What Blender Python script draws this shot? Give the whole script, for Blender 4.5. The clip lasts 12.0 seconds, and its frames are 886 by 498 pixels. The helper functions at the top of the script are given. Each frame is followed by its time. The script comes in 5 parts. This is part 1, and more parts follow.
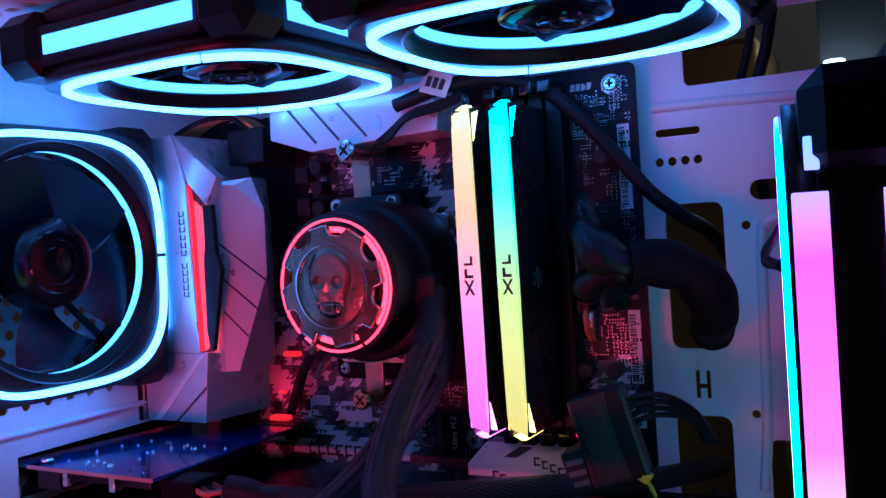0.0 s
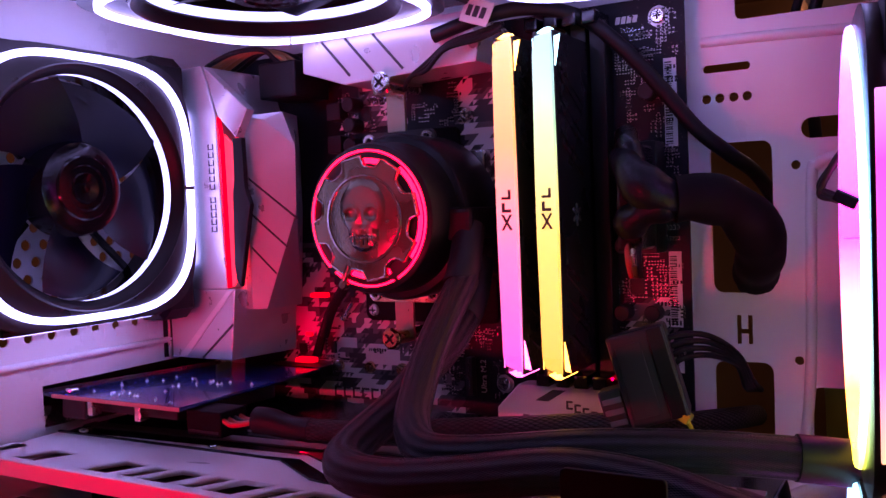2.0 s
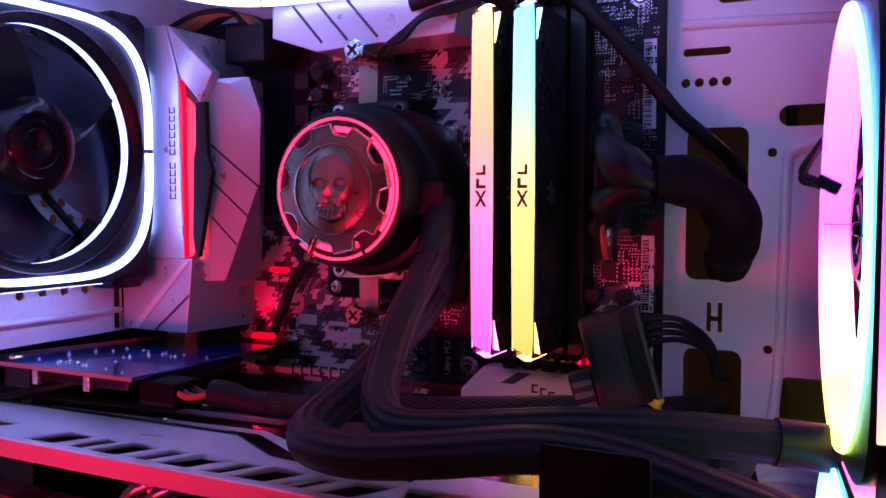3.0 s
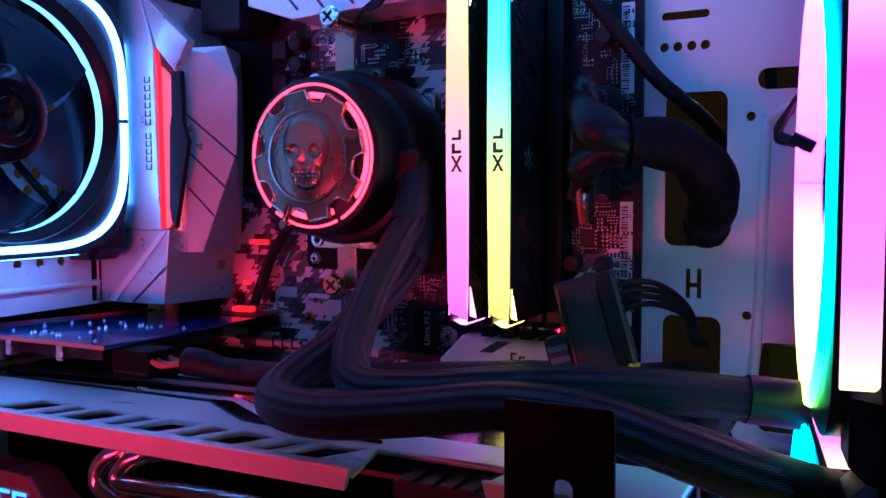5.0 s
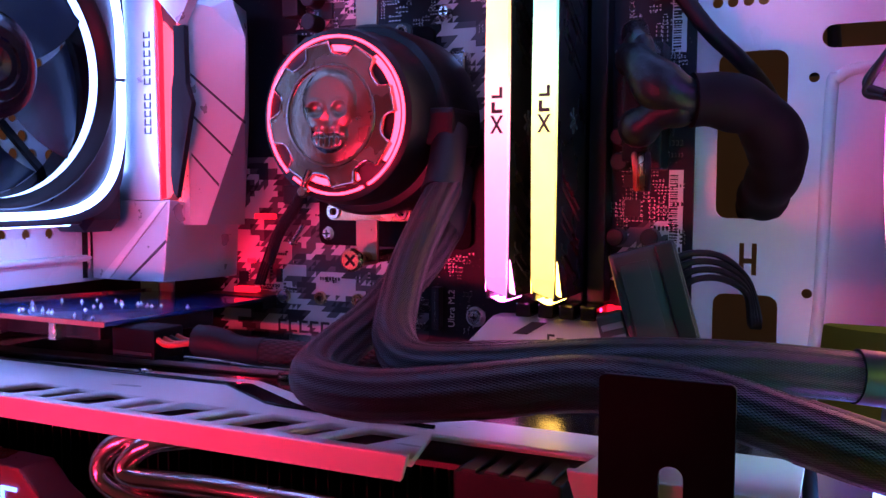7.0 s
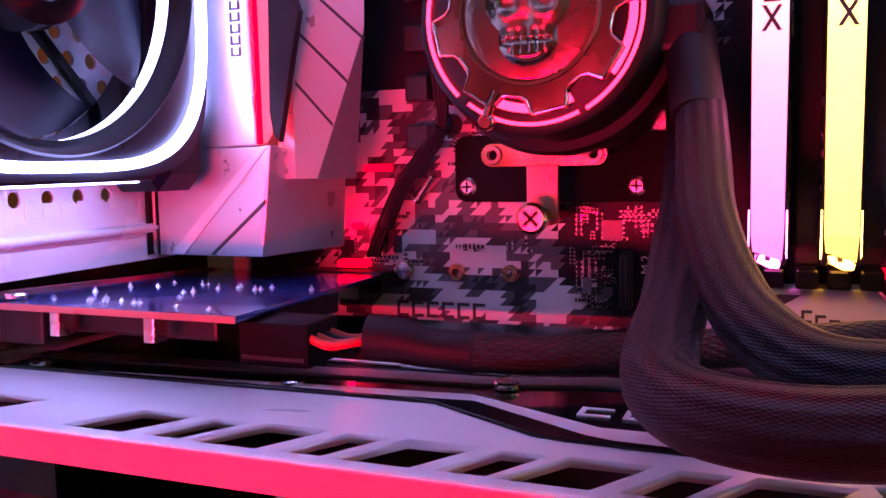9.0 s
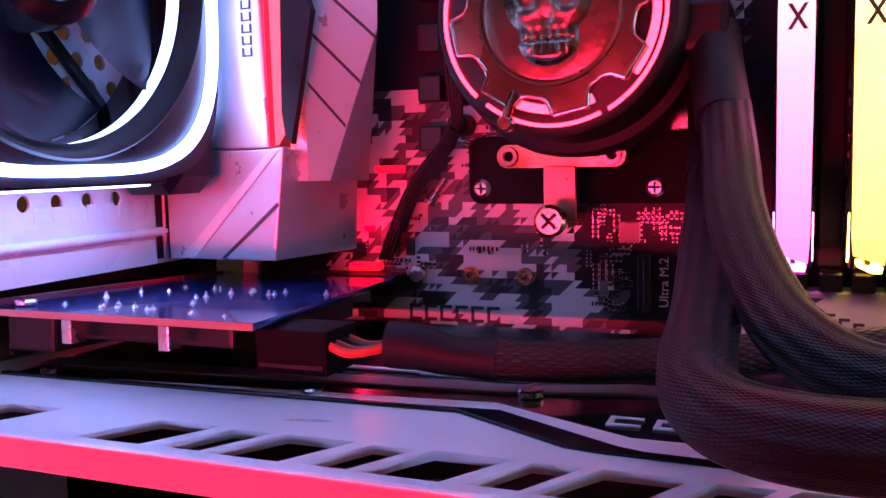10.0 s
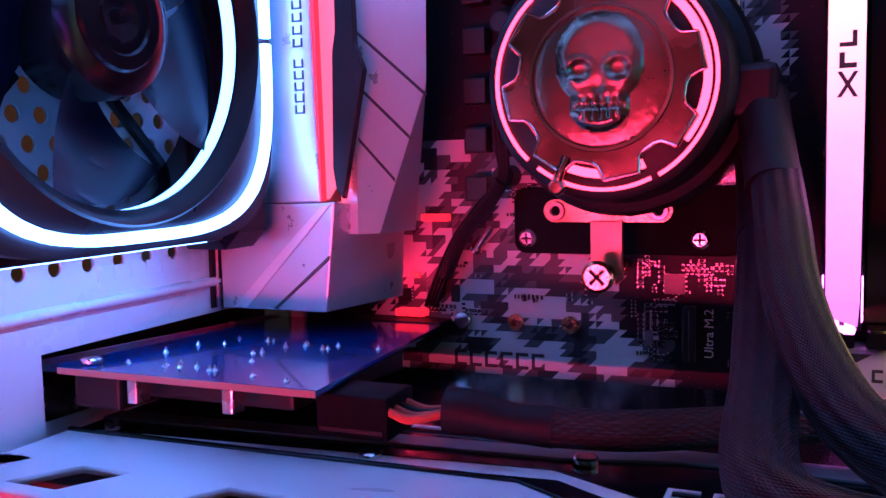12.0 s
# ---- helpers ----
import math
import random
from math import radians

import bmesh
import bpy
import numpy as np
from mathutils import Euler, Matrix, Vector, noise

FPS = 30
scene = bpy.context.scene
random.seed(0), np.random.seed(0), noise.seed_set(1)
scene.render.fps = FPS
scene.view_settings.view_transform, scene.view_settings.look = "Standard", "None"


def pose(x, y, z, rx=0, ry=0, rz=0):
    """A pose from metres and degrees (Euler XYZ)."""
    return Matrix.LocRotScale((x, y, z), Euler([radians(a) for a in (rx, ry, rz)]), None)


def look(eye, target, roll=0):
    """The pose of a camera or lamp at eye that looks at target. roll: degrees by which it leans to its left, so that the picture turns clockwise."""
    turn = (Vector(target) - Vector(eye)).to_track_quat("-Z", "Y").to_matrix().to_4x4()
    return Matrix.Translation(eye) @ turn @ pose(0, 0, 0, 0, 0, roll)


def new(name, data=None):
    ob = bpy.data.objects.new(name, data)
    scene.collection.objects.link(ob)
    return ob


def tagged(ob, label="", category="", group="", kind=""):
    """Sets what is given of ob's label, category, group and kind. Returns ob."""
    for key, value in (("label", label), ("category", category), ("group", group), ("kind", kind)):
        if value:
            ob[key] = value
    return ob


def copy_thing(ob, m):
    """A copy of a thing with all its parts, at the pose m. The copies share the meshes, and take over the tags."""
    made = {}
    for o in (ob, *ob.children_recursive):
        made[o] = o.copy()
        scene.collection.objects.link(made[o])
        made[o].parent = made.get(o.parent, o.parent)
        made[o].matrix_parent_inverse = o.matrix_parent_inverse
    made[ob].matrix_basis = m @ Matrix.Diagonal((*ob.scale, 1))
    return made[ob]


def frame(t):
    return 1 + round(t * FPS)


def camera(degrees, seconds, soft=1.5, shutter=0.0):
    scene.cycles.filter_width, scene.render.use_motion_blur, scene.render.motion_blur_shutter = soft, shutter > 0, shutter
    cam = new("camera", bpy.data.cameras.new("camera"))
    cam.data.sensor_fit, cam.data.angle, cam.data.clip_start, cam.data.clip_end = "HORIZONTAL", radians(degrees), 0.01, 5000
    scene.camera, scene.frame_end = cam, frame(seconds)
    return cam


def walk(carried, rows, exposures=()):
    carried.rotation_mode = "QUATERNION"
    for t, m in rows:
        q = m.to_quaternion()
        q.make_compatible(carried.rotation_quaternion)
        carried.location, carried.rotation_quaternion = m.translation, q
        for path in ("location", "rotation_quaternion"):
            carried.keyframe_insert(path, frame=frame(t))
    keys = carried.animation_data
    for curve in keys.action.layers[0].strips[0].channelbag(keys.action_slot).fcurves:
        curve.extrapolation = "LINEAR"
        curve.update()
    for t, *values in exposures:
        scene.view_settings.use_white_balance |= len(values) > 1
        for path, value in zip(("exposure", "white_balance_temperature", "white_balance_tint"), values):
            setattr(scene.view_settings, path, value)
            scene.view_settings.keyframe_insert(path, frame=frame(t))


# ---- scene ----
cam = camera(53.6, 12.0)
PATH = [
    (0, (0.223, -0.354, 0.343), (-0.751, 1.392, 0.306), -3.7),
    (0.5, (0.225, -0.346, 0.342), (-0.747, 1.402, 0.359), -4.3),
    (0.8, (0.213, -0.342, 0.355), (-0.692, 1.457, 0.335), -5.0),
    (1, (0.216, -0.341, 0.341), (-0.762, 1.403, 0.28), -4.3),
    (1.5, (0.213, -0.346, 0.335), (-0.809, 1.372, 0.267), -4.4),
    (2, (0.211, -0.35, 0.326), (-0.798, 1.375, 0.239), -2.3),
    (2.5, (0.203, -0.345, 0.323), (-0.741, 1.415, 0.21), -0.9),
    (3, (0.199, -0.346, 0.319), (-0.707, 1.434, 0.213), 0.1),
    (3.2, (0.199, -0.349, 0.32), (-0.697, 1.436, 0.214), 0.4),
    (5, (0.205, -0.34, 0.3105), (-0.695, 1.441, 0.1784), -0.2),
    (5.5, (0.203, -0.342, 0.3095), (-0.697, 1.44, 0.1764), 0.2),
    (6, (0.189, -0.341, 0.3085), (-0.699, 1.446, 0.1674), 0.0),
    (6.5, (0.171, -0.33, 0.3015), (-0.679, 1.475, 0.1514), 0.3),
    (7, (0.171, -0.324, 0.2985), (-0.667, 1.488, 0.1634), 0.3),
    (7.5, (0.152, -0.318, 0.2915), (-0.662, 1.504, 0.1524), 0.4),
    (7.7, (0.137, -0.312, 0.2885), (-0.699, 1.502, 0.1684), 0.7),
    (9.3, (0.064, -0.271, 0.288), (-0.68, 1.572, 0.081), -1.3),
    (9.5, (0.063, -0.271, 0.289), (-0.684, 1.571, 0.083), -1.2),
    (10, (0.063, -0.271, 0.289), (-0.687, 1.571, 0.087), -1.3),
    (10.5, (0.064, -0.27, 0.288), (-0.698, 1.566, 0.084), -1.5),
    (11, (0.061, -0.271, 0.298), (-0.712, 1.56, 0.093), -1.8),
    (11.5, (0.055, -0.281, 0.308), (-0.748, 1.54, 0.117), -0.9),
    (12, (0.058, -0.277, 0.303), (-0.742, 1.545, 0.12), -1.4),
]
TONE = [(0.0, -0.15, 4050, 2), (0.4, -0.05, 4500, 18), (0.8, 0.1, 5800, 34), (1.2, 0.05, 8400, 100), (2.6, 0.2, 7200, 84), (3.2, 0.1, 5900, 60), (4.8, 0.15, 4400, 10), (5.6, 0.15, 4250, 6), (6.1, 0.65, 5000, 18),
        (6.6, 0.95, 5200, 20), (7.0, 1.05, 5800, 34), (7.7, 1.2, 6500, 54), (9.3, 1.3, 7700, 72), (9.9, 1.25, 6900, 44), (10.2, 0.95, 5700, 26), (10.45, 0.6, 4300, -4), (10.9, 0.45, 4100, -22), (11.4, 0.45, 4100, -18), (11.8, 0.6, 4500, 16), (12.0, 0.75, 4700, 18)]
walk(cam, [(t, look(eye, target, roll)) for t, eye, target, roll in PATH], TONE)

# ---------------------------------------------------------------- light
W_RING, RGB_RING, RAM_POWER = 8.0, 6.0, 1.35
RED_FILL_AT = (-0.040, -0.380, 0.222)
world = bpy.data.worlds.new("world")
world.use_nodes = True
world.node_tree.nodes["Background"].inputs[0].default_value = (0.010, 0.011, 0.016, 1)
scene.world = world


def lamp(name, kind, m, watts, color, size=0.1, size_y=None):
    d = bpy.data.lights.new(name, kind)
    d.energy, d.color = watts, color
    if kind == "AREA":
        d.size = size
        if size_y:
            d.shape, d.size_y = "RECTANGLE", size_y
    else:
        d.shadow_soft_size = size
    ob = new(name, d)
    ob.matrix_basis = m
    return ob


# an unseen red strip added before the open side, and the warm ceiling lamp of the room behind
lamp("red_fill_light", "AREA", look(RED_FILL_AT, (-0.020, -0.02, 0.350)), 0.135, (1.0, 0.024, 0.085), 0.16, 0.012).data.spread = radians(72)
# two red diodes low on the board, by the card slot and beside the memory
BOARD_LEDS = ((-0.0740, 0.2660, 0.0040), (0.0900, 0.2548, 0.0030))
for lx, lz, lw in BOARD_LEDS:
    lamp("board_led_light", "POINT", Matrix.Translation((lx, -0.0100, lz)), lw, (1.0, 0.012, 0.05), 0.0012)
# a flat square fitting on the ceiling
lamp("ceiling_lamp", "AREA", look((0.60, 0.36, 1.09), (0.3, 0.34, 0.0)), 1.6, (1.0, 0.80, 0.55), 0.3)


# ---------------------------------------------------------------- small tools
def root_loc(ob):
    p = Vector((0, 0, 0))
    while ob:
        p += ob.location
        ob = ob.parent
    return p


def part(name, bm, material, parent=None, label="", smooth=False):
    """One mesh object out of a bmesh (or a ready mesh), under its thing."""
    if isinstance(bm, bmesh.types.BMesh):
        me = bpy.data.meshes.new(name)
        bmesh.ops.recalc_face_normals(bm, faces=bm.faces)
        bm.to_mesh(me)
        bm.free()
    else:
        me = bm
    if parent is not None:
        me.transform(Matrix.Translation(-root_loc(parent)))
    if smooth:
        me.polygons.foreach_set("use_smooth", [True] * len(me.polygons))
        me.set_sharp_from_angle(angle=radians(38))
    me.materials.clear()
    me.materials.append(material)
    ob = new(name, me)
    ob.parent = parent
    if label:
        ob["label"] = label
    return ob


def thing(name, base, label, category, group="", kind=""):
    e = new(name)
    e.empty_display_size = 0.01
    e.location = base
    return tagged(e, label, category, group, kind)


def box(x0, x1, y0, y1, z0, z1, bevel=0.0, bm=None, m=None, seg=2):
    tmp = bmesh.new()
    bmesh.ops.create_cube(tmp, size=1)
    for v in tmp.verts:
        v.co = Vector(((x0 + x1) / 2 + v.co.x * (x1 - x0), (y0 + y1) / 2 + v.co.y * (y1 - y0), (z0 + z1) / 2 + v.co.z * (z1 - z0)))
    if bevel:
        bmesh.ops.bevel(tmp, geom=tmp.edges[:], offset=bevel, segments=seg, profile=0.6, affect="EDGES")
    if m is not None:
        tmp.transform(m)
    return join(bm, tmp)


def join(bm, tmp):
    if bm is None:
        return tmp
    me = bpy.data.meshes.new("tmp")
    tmp.to_mesh(me)
    tmp.free()
    bm.from_mesh(me)
    bpy.data.meshes.remove(me)
    return bm


def prism(poly, y0, y1, bevel=0.0, bm=None, m=None, taper=None):
    """A polygon of (x, z) drawn out from y0 to y1; taper gives the (x, z) of the y1 side."""
    tmp = bmesh.new()
    a = [tmp.verts.new((p[0], y0, p[1])) for p in poly]
    b = [tmp.verts.new((p[0], y1, p[1])) for p in (taper or poly)]
    n = len(poly)
    tmp.faces.new(a)
    tmp.faces.new(b[::-1])
    for i in range(n):
        tmp.faces.new((a[i], b[i], b[(i + 1) % n], a[(i + 1) % n]))
    bmesh.ops.recalc_face_normals(tmp, faces=tmp.faces)
    if bevel:
        bmesh.ops.bevel(tmp, geom=tmp.edges[:], offset=bevel, segments=2, profile=0.6, affect="EDGES")
    if m is not None:
        tmp.transform(m)
    return join(bm, tmp)


def lathe(profile, n=48, bm=None, m=None, a0=0.0, a1=360.0):
    """A profile of (r, z) turned round the z axis."""
    tmp = bmesh.new()
    full = abs(a1 - a0 - 360) < 1e-6
    rings = []
    for i in range(n if full else n + 1):
        a = radians(a0 + (a1 - a0) * i / n)
        rings.append([tmp.verts.new((r * math.cos(a), r * math.sin(a), z)) for r, z in profile])
    k = len(profile)
    for i in range(n):
        p, q = rings[i], rings[(i + 1) % len(rings)]
        for j in range(k - 1):
            tmp.faces.new((p[j], q[j], q[j + 1], p[j + 1]))
    bmesh.ops.remove_doubles(tmp, verts=tmp.verts, dist=1e-7)
    if m is not None:
        tmp.transform(m)
    return join(bm, tmp)


def cyl(p, axis, r, h, n=24, bevel=0.0, bm=None):
    """A capped round from p along an axis ('x', 'y', 'z' or a vector)."""
    d = {"x": Vector((1, 0, 0)), "y": Vector((0, 1, 0)), "z": Vector((0, 0, 1))}.get(axis) if isinstance(axis, str) else Vector(axis).normalized()
    m = Matrix.Translation(p) @ d.to_track_quat("Z", "Y").to_matrix().to_4x4()
    b = bevel
    prof = [(0, 0), (r - b, 0), (r, b), (r, h - b), (r - b, h), (0, h)] if b else [(0, 0), (r, 0), (r, h), (0, h)]
    return lathe(prof, n, bm, m)


def spline(pts, steps=10):
    out = []
    p = [Vector(q) for q in pts]
    p = [2 * p[0] - p[1]] + p + [2 * p[-1] - p[-2]]
    for i in range(1, len(p) - 2):
        for s in range(steps):
            t = s / steps
            out.append(0.5 * (2 * p[i] + (p[i + 1] - p[i - 1]) * t + (2 * p[i - 1] - 5 * p[i] + 4 * p[i + 1] - p[i + 2]) * t * t
                              + (3 * p[i] - p[i - 1] - 3 * p[i + 1] + p[i + 2]) * t ** 3))
    out.append(p[-2])
    return out


def tube(pts, r, n=20, steps=10, flat=1.0, bm=None, lumps=0.0):
    """A round drawn along a smooth line, with UV: round it and along it in metres."""
    path = spline(pts, steps)
    tmp = bmesh.new()
    uv = tmp.loops.layers.uv.new("UVMap")
    up, rings, along, s = Vector((0.13, 0.2, 1)), [], [], 0.0
    for i, c in enumerate(path):
        d = (path[min(i + 1, len(path) - 1)] - path[max(i - 1, 0)]).normalized()
        side = d.cross(up).normalized()
        up = side.cross(d).normalized()
        s += (c - path[i - 1]).length if i else 0
        along.append(s)
        k = r * (1 + lumps * noise.noise(c * 90))
        rings.append([tmp.verts.new(c + k * (math.cos(2 * math.pi * j / n) * side + flat * math.sin(2 * math.pi * j / n) * up)) for j in range(n)])
    for i in range(len(path) - 1):
        for j in range(n):
            f = tmp.faces.new((rings[i][j], rings[i][(j + 1) % n], rings[i + 1][(j + 1) % n], rings[i + 1][j]))
            for lp, (u, v) in zip(f.loops, ((j / n, along[i]), ((j + 1) / n, along[i]), ((j + 1) / n, along[i + 1]), (j / n, along[i + 1]))):
                lp[uv].uv = (u, v)
    tmp.faces.new(rings[0][::-1])
    tmp.faces.new(rings[-1])
    return join(bm, tmp)


def rounded(x0, x1, z0, z1, r, n=5):
    out = []
    for cx, cz, a in ((x1 - r, z1 - r, 0), (x0 + r, z1 - r, 90), (x0 + r, z0 + r, 180), (x1 - r, z0 + r, 270)):
        out += [(cx + r * math.cos(radians(a + 90 * i / n)), cz + r * math.sin(radians(a + 90 * i / n))) for i in range(n + 1)]
    return out


def circle(x, z, r, n=14):
    return [(x + r * math.cos(2 * math.pi * i / n), z + r * math.sin(2 * math.pi * i / n)) for i in range(n)]


def plate(outer, holes, depth, m):
    """A sheet with real holes: 2D outlines filled and given thickness, then posed by m (sheet in local xy, thickness along z)."""
    cu = bpy.data.curves.new("outline", "CURVE")
    cu.dimensions, cu.fill_mode, cu.extrude = "2D", "BOTH", depth / 2
    for loop in [outer] + holes:
        sp = cu.splines.new("POLY")
        sp.points.add(len(loop) - 1)
        for q, (x, y) in zip(sp.points, loop):
            q.co = (x, y, 0, 1)
        sp.use_cyclic_u = True
    ob = bpy.data.objects.new("outline", cu)
    scene.collection.objects.link(ob)
    me = bpy.data.meshes.new_from_object(ob.evaluated_get(bpy.context.evaluated_depsgraph_get()))
    bpy.data.objects.remove(ob)
    bm = bmesh.new()
    bm.from_mesh(me)
    bmesh.ops.remove_doubles(bm, verts=bm.verts, dist=1e-6)
    bm.to_mesh(me)
    bm.free()
    me.transform(m)
    return me


def words(text, size, depth, m):
    cu = bpy.data.curves.new("words", "FONT")
    cu.body, cu.size, cu.extrude, cu.align_x = text, size, depth, "CENTER"
    ob = bpy.data.objects.new("words", cu)
    scene.collection.objects.link(ob)
    me = bpy.data.meshes.new_from_object(ob.evaluated_get(bpy.context.evaluated_depsgraph_get()))
    bpy.data.objects.remove(ob)
    me.transform(m)
    return me


FLAT = Matrix(((1, 0, 0, 0), (0, 0, -1, 0), (0, 1, 0, 0), (0, 0, 0, 1)))   # local xy sheet -> world xz


# ---------------------------------------------------------------- materials
def principled(name):
    m = bpy.data.materials.new(name)
    m.use_nodes = True
    return m, m.node_tree.nodes, m.node_tree.links, m.node_tree.nodes["Principled BSDF"]


def surface(name, color, rough=0.5, metal=0.0, grain=600.0, vary=0.12, bump=0.08, wear=0.2, coat=0.0, spec=0.5, stretch=(1, 1, 1)):
    """Paint, plastic or metal with fine grain and broad uneven patches."""
    m, N, L, p = principled(name)
    tc = N.new("ShaderNodeTexCoord")
    mp = N.new("ShaderNodeMapping")
    mp.inputs["Scale"].default_value = stretch
    L.new(tc.outputs["Object"], mp.inputs["Vector"])
    fine, broad = N.new("ShaderNodeTexNoise"), N.new("ShaderNodeTexNoise")
    fine.inputs["Scale"].default_value, fine.inputs["Detail"].default_value = grain, 4
    broad.inputs["Scale"].default_value, broad.inputs["Detail"].default_value = grain / 18, 6
    L.new(mp.outputs[0], fine.inputs["Vector"])
    L.new(mp.outputs[0], broad.inputs["Vector"])
    mix = N.new("ShaderNodeMix")
    mix.data_type = "RGBA"
    c = Vector(color)
    mix.inputs[6].default_value = (*(c * (1 - vary)), 1)
    mix.inputs[7].default_value = (*[min(1, k * (1 + vary)) for k in c], 1)
    L.new(broad.outputs["Fac"], mix.inputs[0])
    L.new(mix.outputs[2], p.inputs["Base Color"])
    rr = N.new("ShaderNodeMapRange")
    rr.inputs[1].default_value, rr.inputs[2].default_value = 0.3, 0.7
    rr.inputs[3].default_value, rr.inputs[4].default_value = max(0.03, rough * (1 - wear)), min(1, rough * (1 + wear))
    L.new(broad.outputs["Fac"], rr.inputs[0])
    L.new(rr.outputs[0], p.inputs["Roughness"])
    b = N.new("ShaderNodeBump")
    b.inputs["Strength"].default_value, b.inputs["Distance"].default_value = bump, 0.0004
    L.new(fine.outputs["Fac"], b.inputs["Height"])
    L.new(b.outputs[0], p.inputs["Normal"])
    p.inputs["Metallic"].default_value = metal
    p.inputs["Coat Weight"].default_value = coat
    p.inputs["Specular IOR Level"].default_value = spec
    return m


def glow(name, color, strength):
    m, N, L, p = principled(name)
    p.inputs["Base Color"].default_value = (0.05 + 0.4 * color[0], 0.03 + 0.4 * color[1], 0.03 + 0.4 * color[2], 1)
    p.inputs["Emission Color"].default_value = (*color, 1)
    p.inputs["Emission Strength"].default_value = strength
    return m


def ramp_glow(name, stops, strength, lo, hi, axis=2, turn=False, axes=(0, 1)):
    """A diffuser whose light runs through colours along an axis, or round its centre when turn is set."""
    m, N, L, p = principled(name)
    tc, sep = N.new("ShaderNodeTexCoord"), N.new("ShaderNodeSeparateXYZ")
    L.new(tc.outputs["Object"], sep.inputs[0])
    mr = N.new("ShaderNodeMapRange")
    if turn:
        at = N.new("ShaderNodeMath")
        at.operation = "ARCTAN2"
        L.new(sep.outputs[axes[1]], at.inputs[0])
        L.new(sep.outputs[axes[0]], at.inputs[1])
        L.new(at.outputs[0], mr.inputs[0])
        lo, hi = -math.pi, math.pi
    else:
        L.new(sep.outputs[axis], mr.inputs[0])
    mr.inputs[1].default_value, mr.inputs[2].default_value = lo, hi
    cr = N.new("ShaderNodeValToRGB")
    els = cr.color_ramp.elements
    els[0].position, els[0].color = stops[0][0], (*stops[0][1], 1)
    els[1].position, els[1].color = stops[-1][0], (*stops[-1][1], 1)
    for pos, col in stops[1:-1]:
        e = els.new(pos)
        e.color = (*col, 1)
    L.new(mr.outputs[0], cr.inputs[0])
    L.new(cr.outputs[0], p.inputs["Emission Color"])
    p.inputs["Emission Strength"].default_value = strength
    p.inputs["Base Color"].default_value = (0.5, 0.5, 0.5, 1)
    return m


def braid(name, color, cells=22, pitch=0.0042, rough=0.55, ribs=0):
    """Woven sleeve: crossing strands round and along the tube."""
    m, N, L, p = principled(name)
    tc, sep = N.new("ShaderNodeTexCoord"), N.new("ShaderNodeSeparateXYZ")
    L.new(tc.outputs["UV"], sep.inputs[0])

    def math_(op, a, b=None):
        n = N.new("ShaderNodeMath")
        n.operation = op
        for i, v in enumerate((a, b)):
            if v is None:
                continue
            if isinstance(v, (int, float)):
                n.inputs[i].default_value = v
            else:
                L.new(v, n.inputs[i])
        return n.outputs[0]
    u = math_("MULTIPLY", sep.outputs[0], cells)
    v = math_("MULTIPLY", sep.outputs[1], 1 / pitch)
    s1 = math_("SINE", math_("MULTIPLY", math_("ADD", u, v), math.pi))
    s2 = math_("SINE", math_("MULTIPLY", math_("SUBTRACT", u, v), math.pi))
    h = math_("MULTIPLY", s1, s2)
    rib = math_("SINE", math_("MULTIPLY", sep.outputs[0], 2 * math.pi * ribs))
    h2 = math_("ADD", math_("ABSOLUTE", h), math_("MULTIPLY", rib, 1.8 if ribs else 0.0))
    nz = N.new("ShaderNodeTexNoise")
    nz.inputs["Scale"].default_value = 160
    L.new(tc.outputs["Object"], nz.inputs["Vector"])
    f = math_("MULTIPLY", math_("ABSOLUTE", h), nz.outputs["Fac"])
    mix = N.new("ShaderNodeMix")
    mix.data_type = "RGBA"
    c = Vector(color)
    mix.inputs[6].default_value, mix.inputs[7].default_value = (*(c * 0.3), 1), (*(c * 2.2), 1)
    L.new(f, mix.inputs[0])
    L.new(mix.outputs[2], p.inputs["Base Color"])
    b = N.new("ShaderNodeBump")
    b.inputs["Strength"].default_value, b.inputs["Distance"].default_value = 1.0, 0.00042
    L.new(h2, b.inputs["Height"])
    L.new(b.outputs[0], p.inputs["Normal"])
    p.inputs["Roughness"].default_value = rough
    p.inputs["Specular IOR Level"].default_value = 0.32
    return m


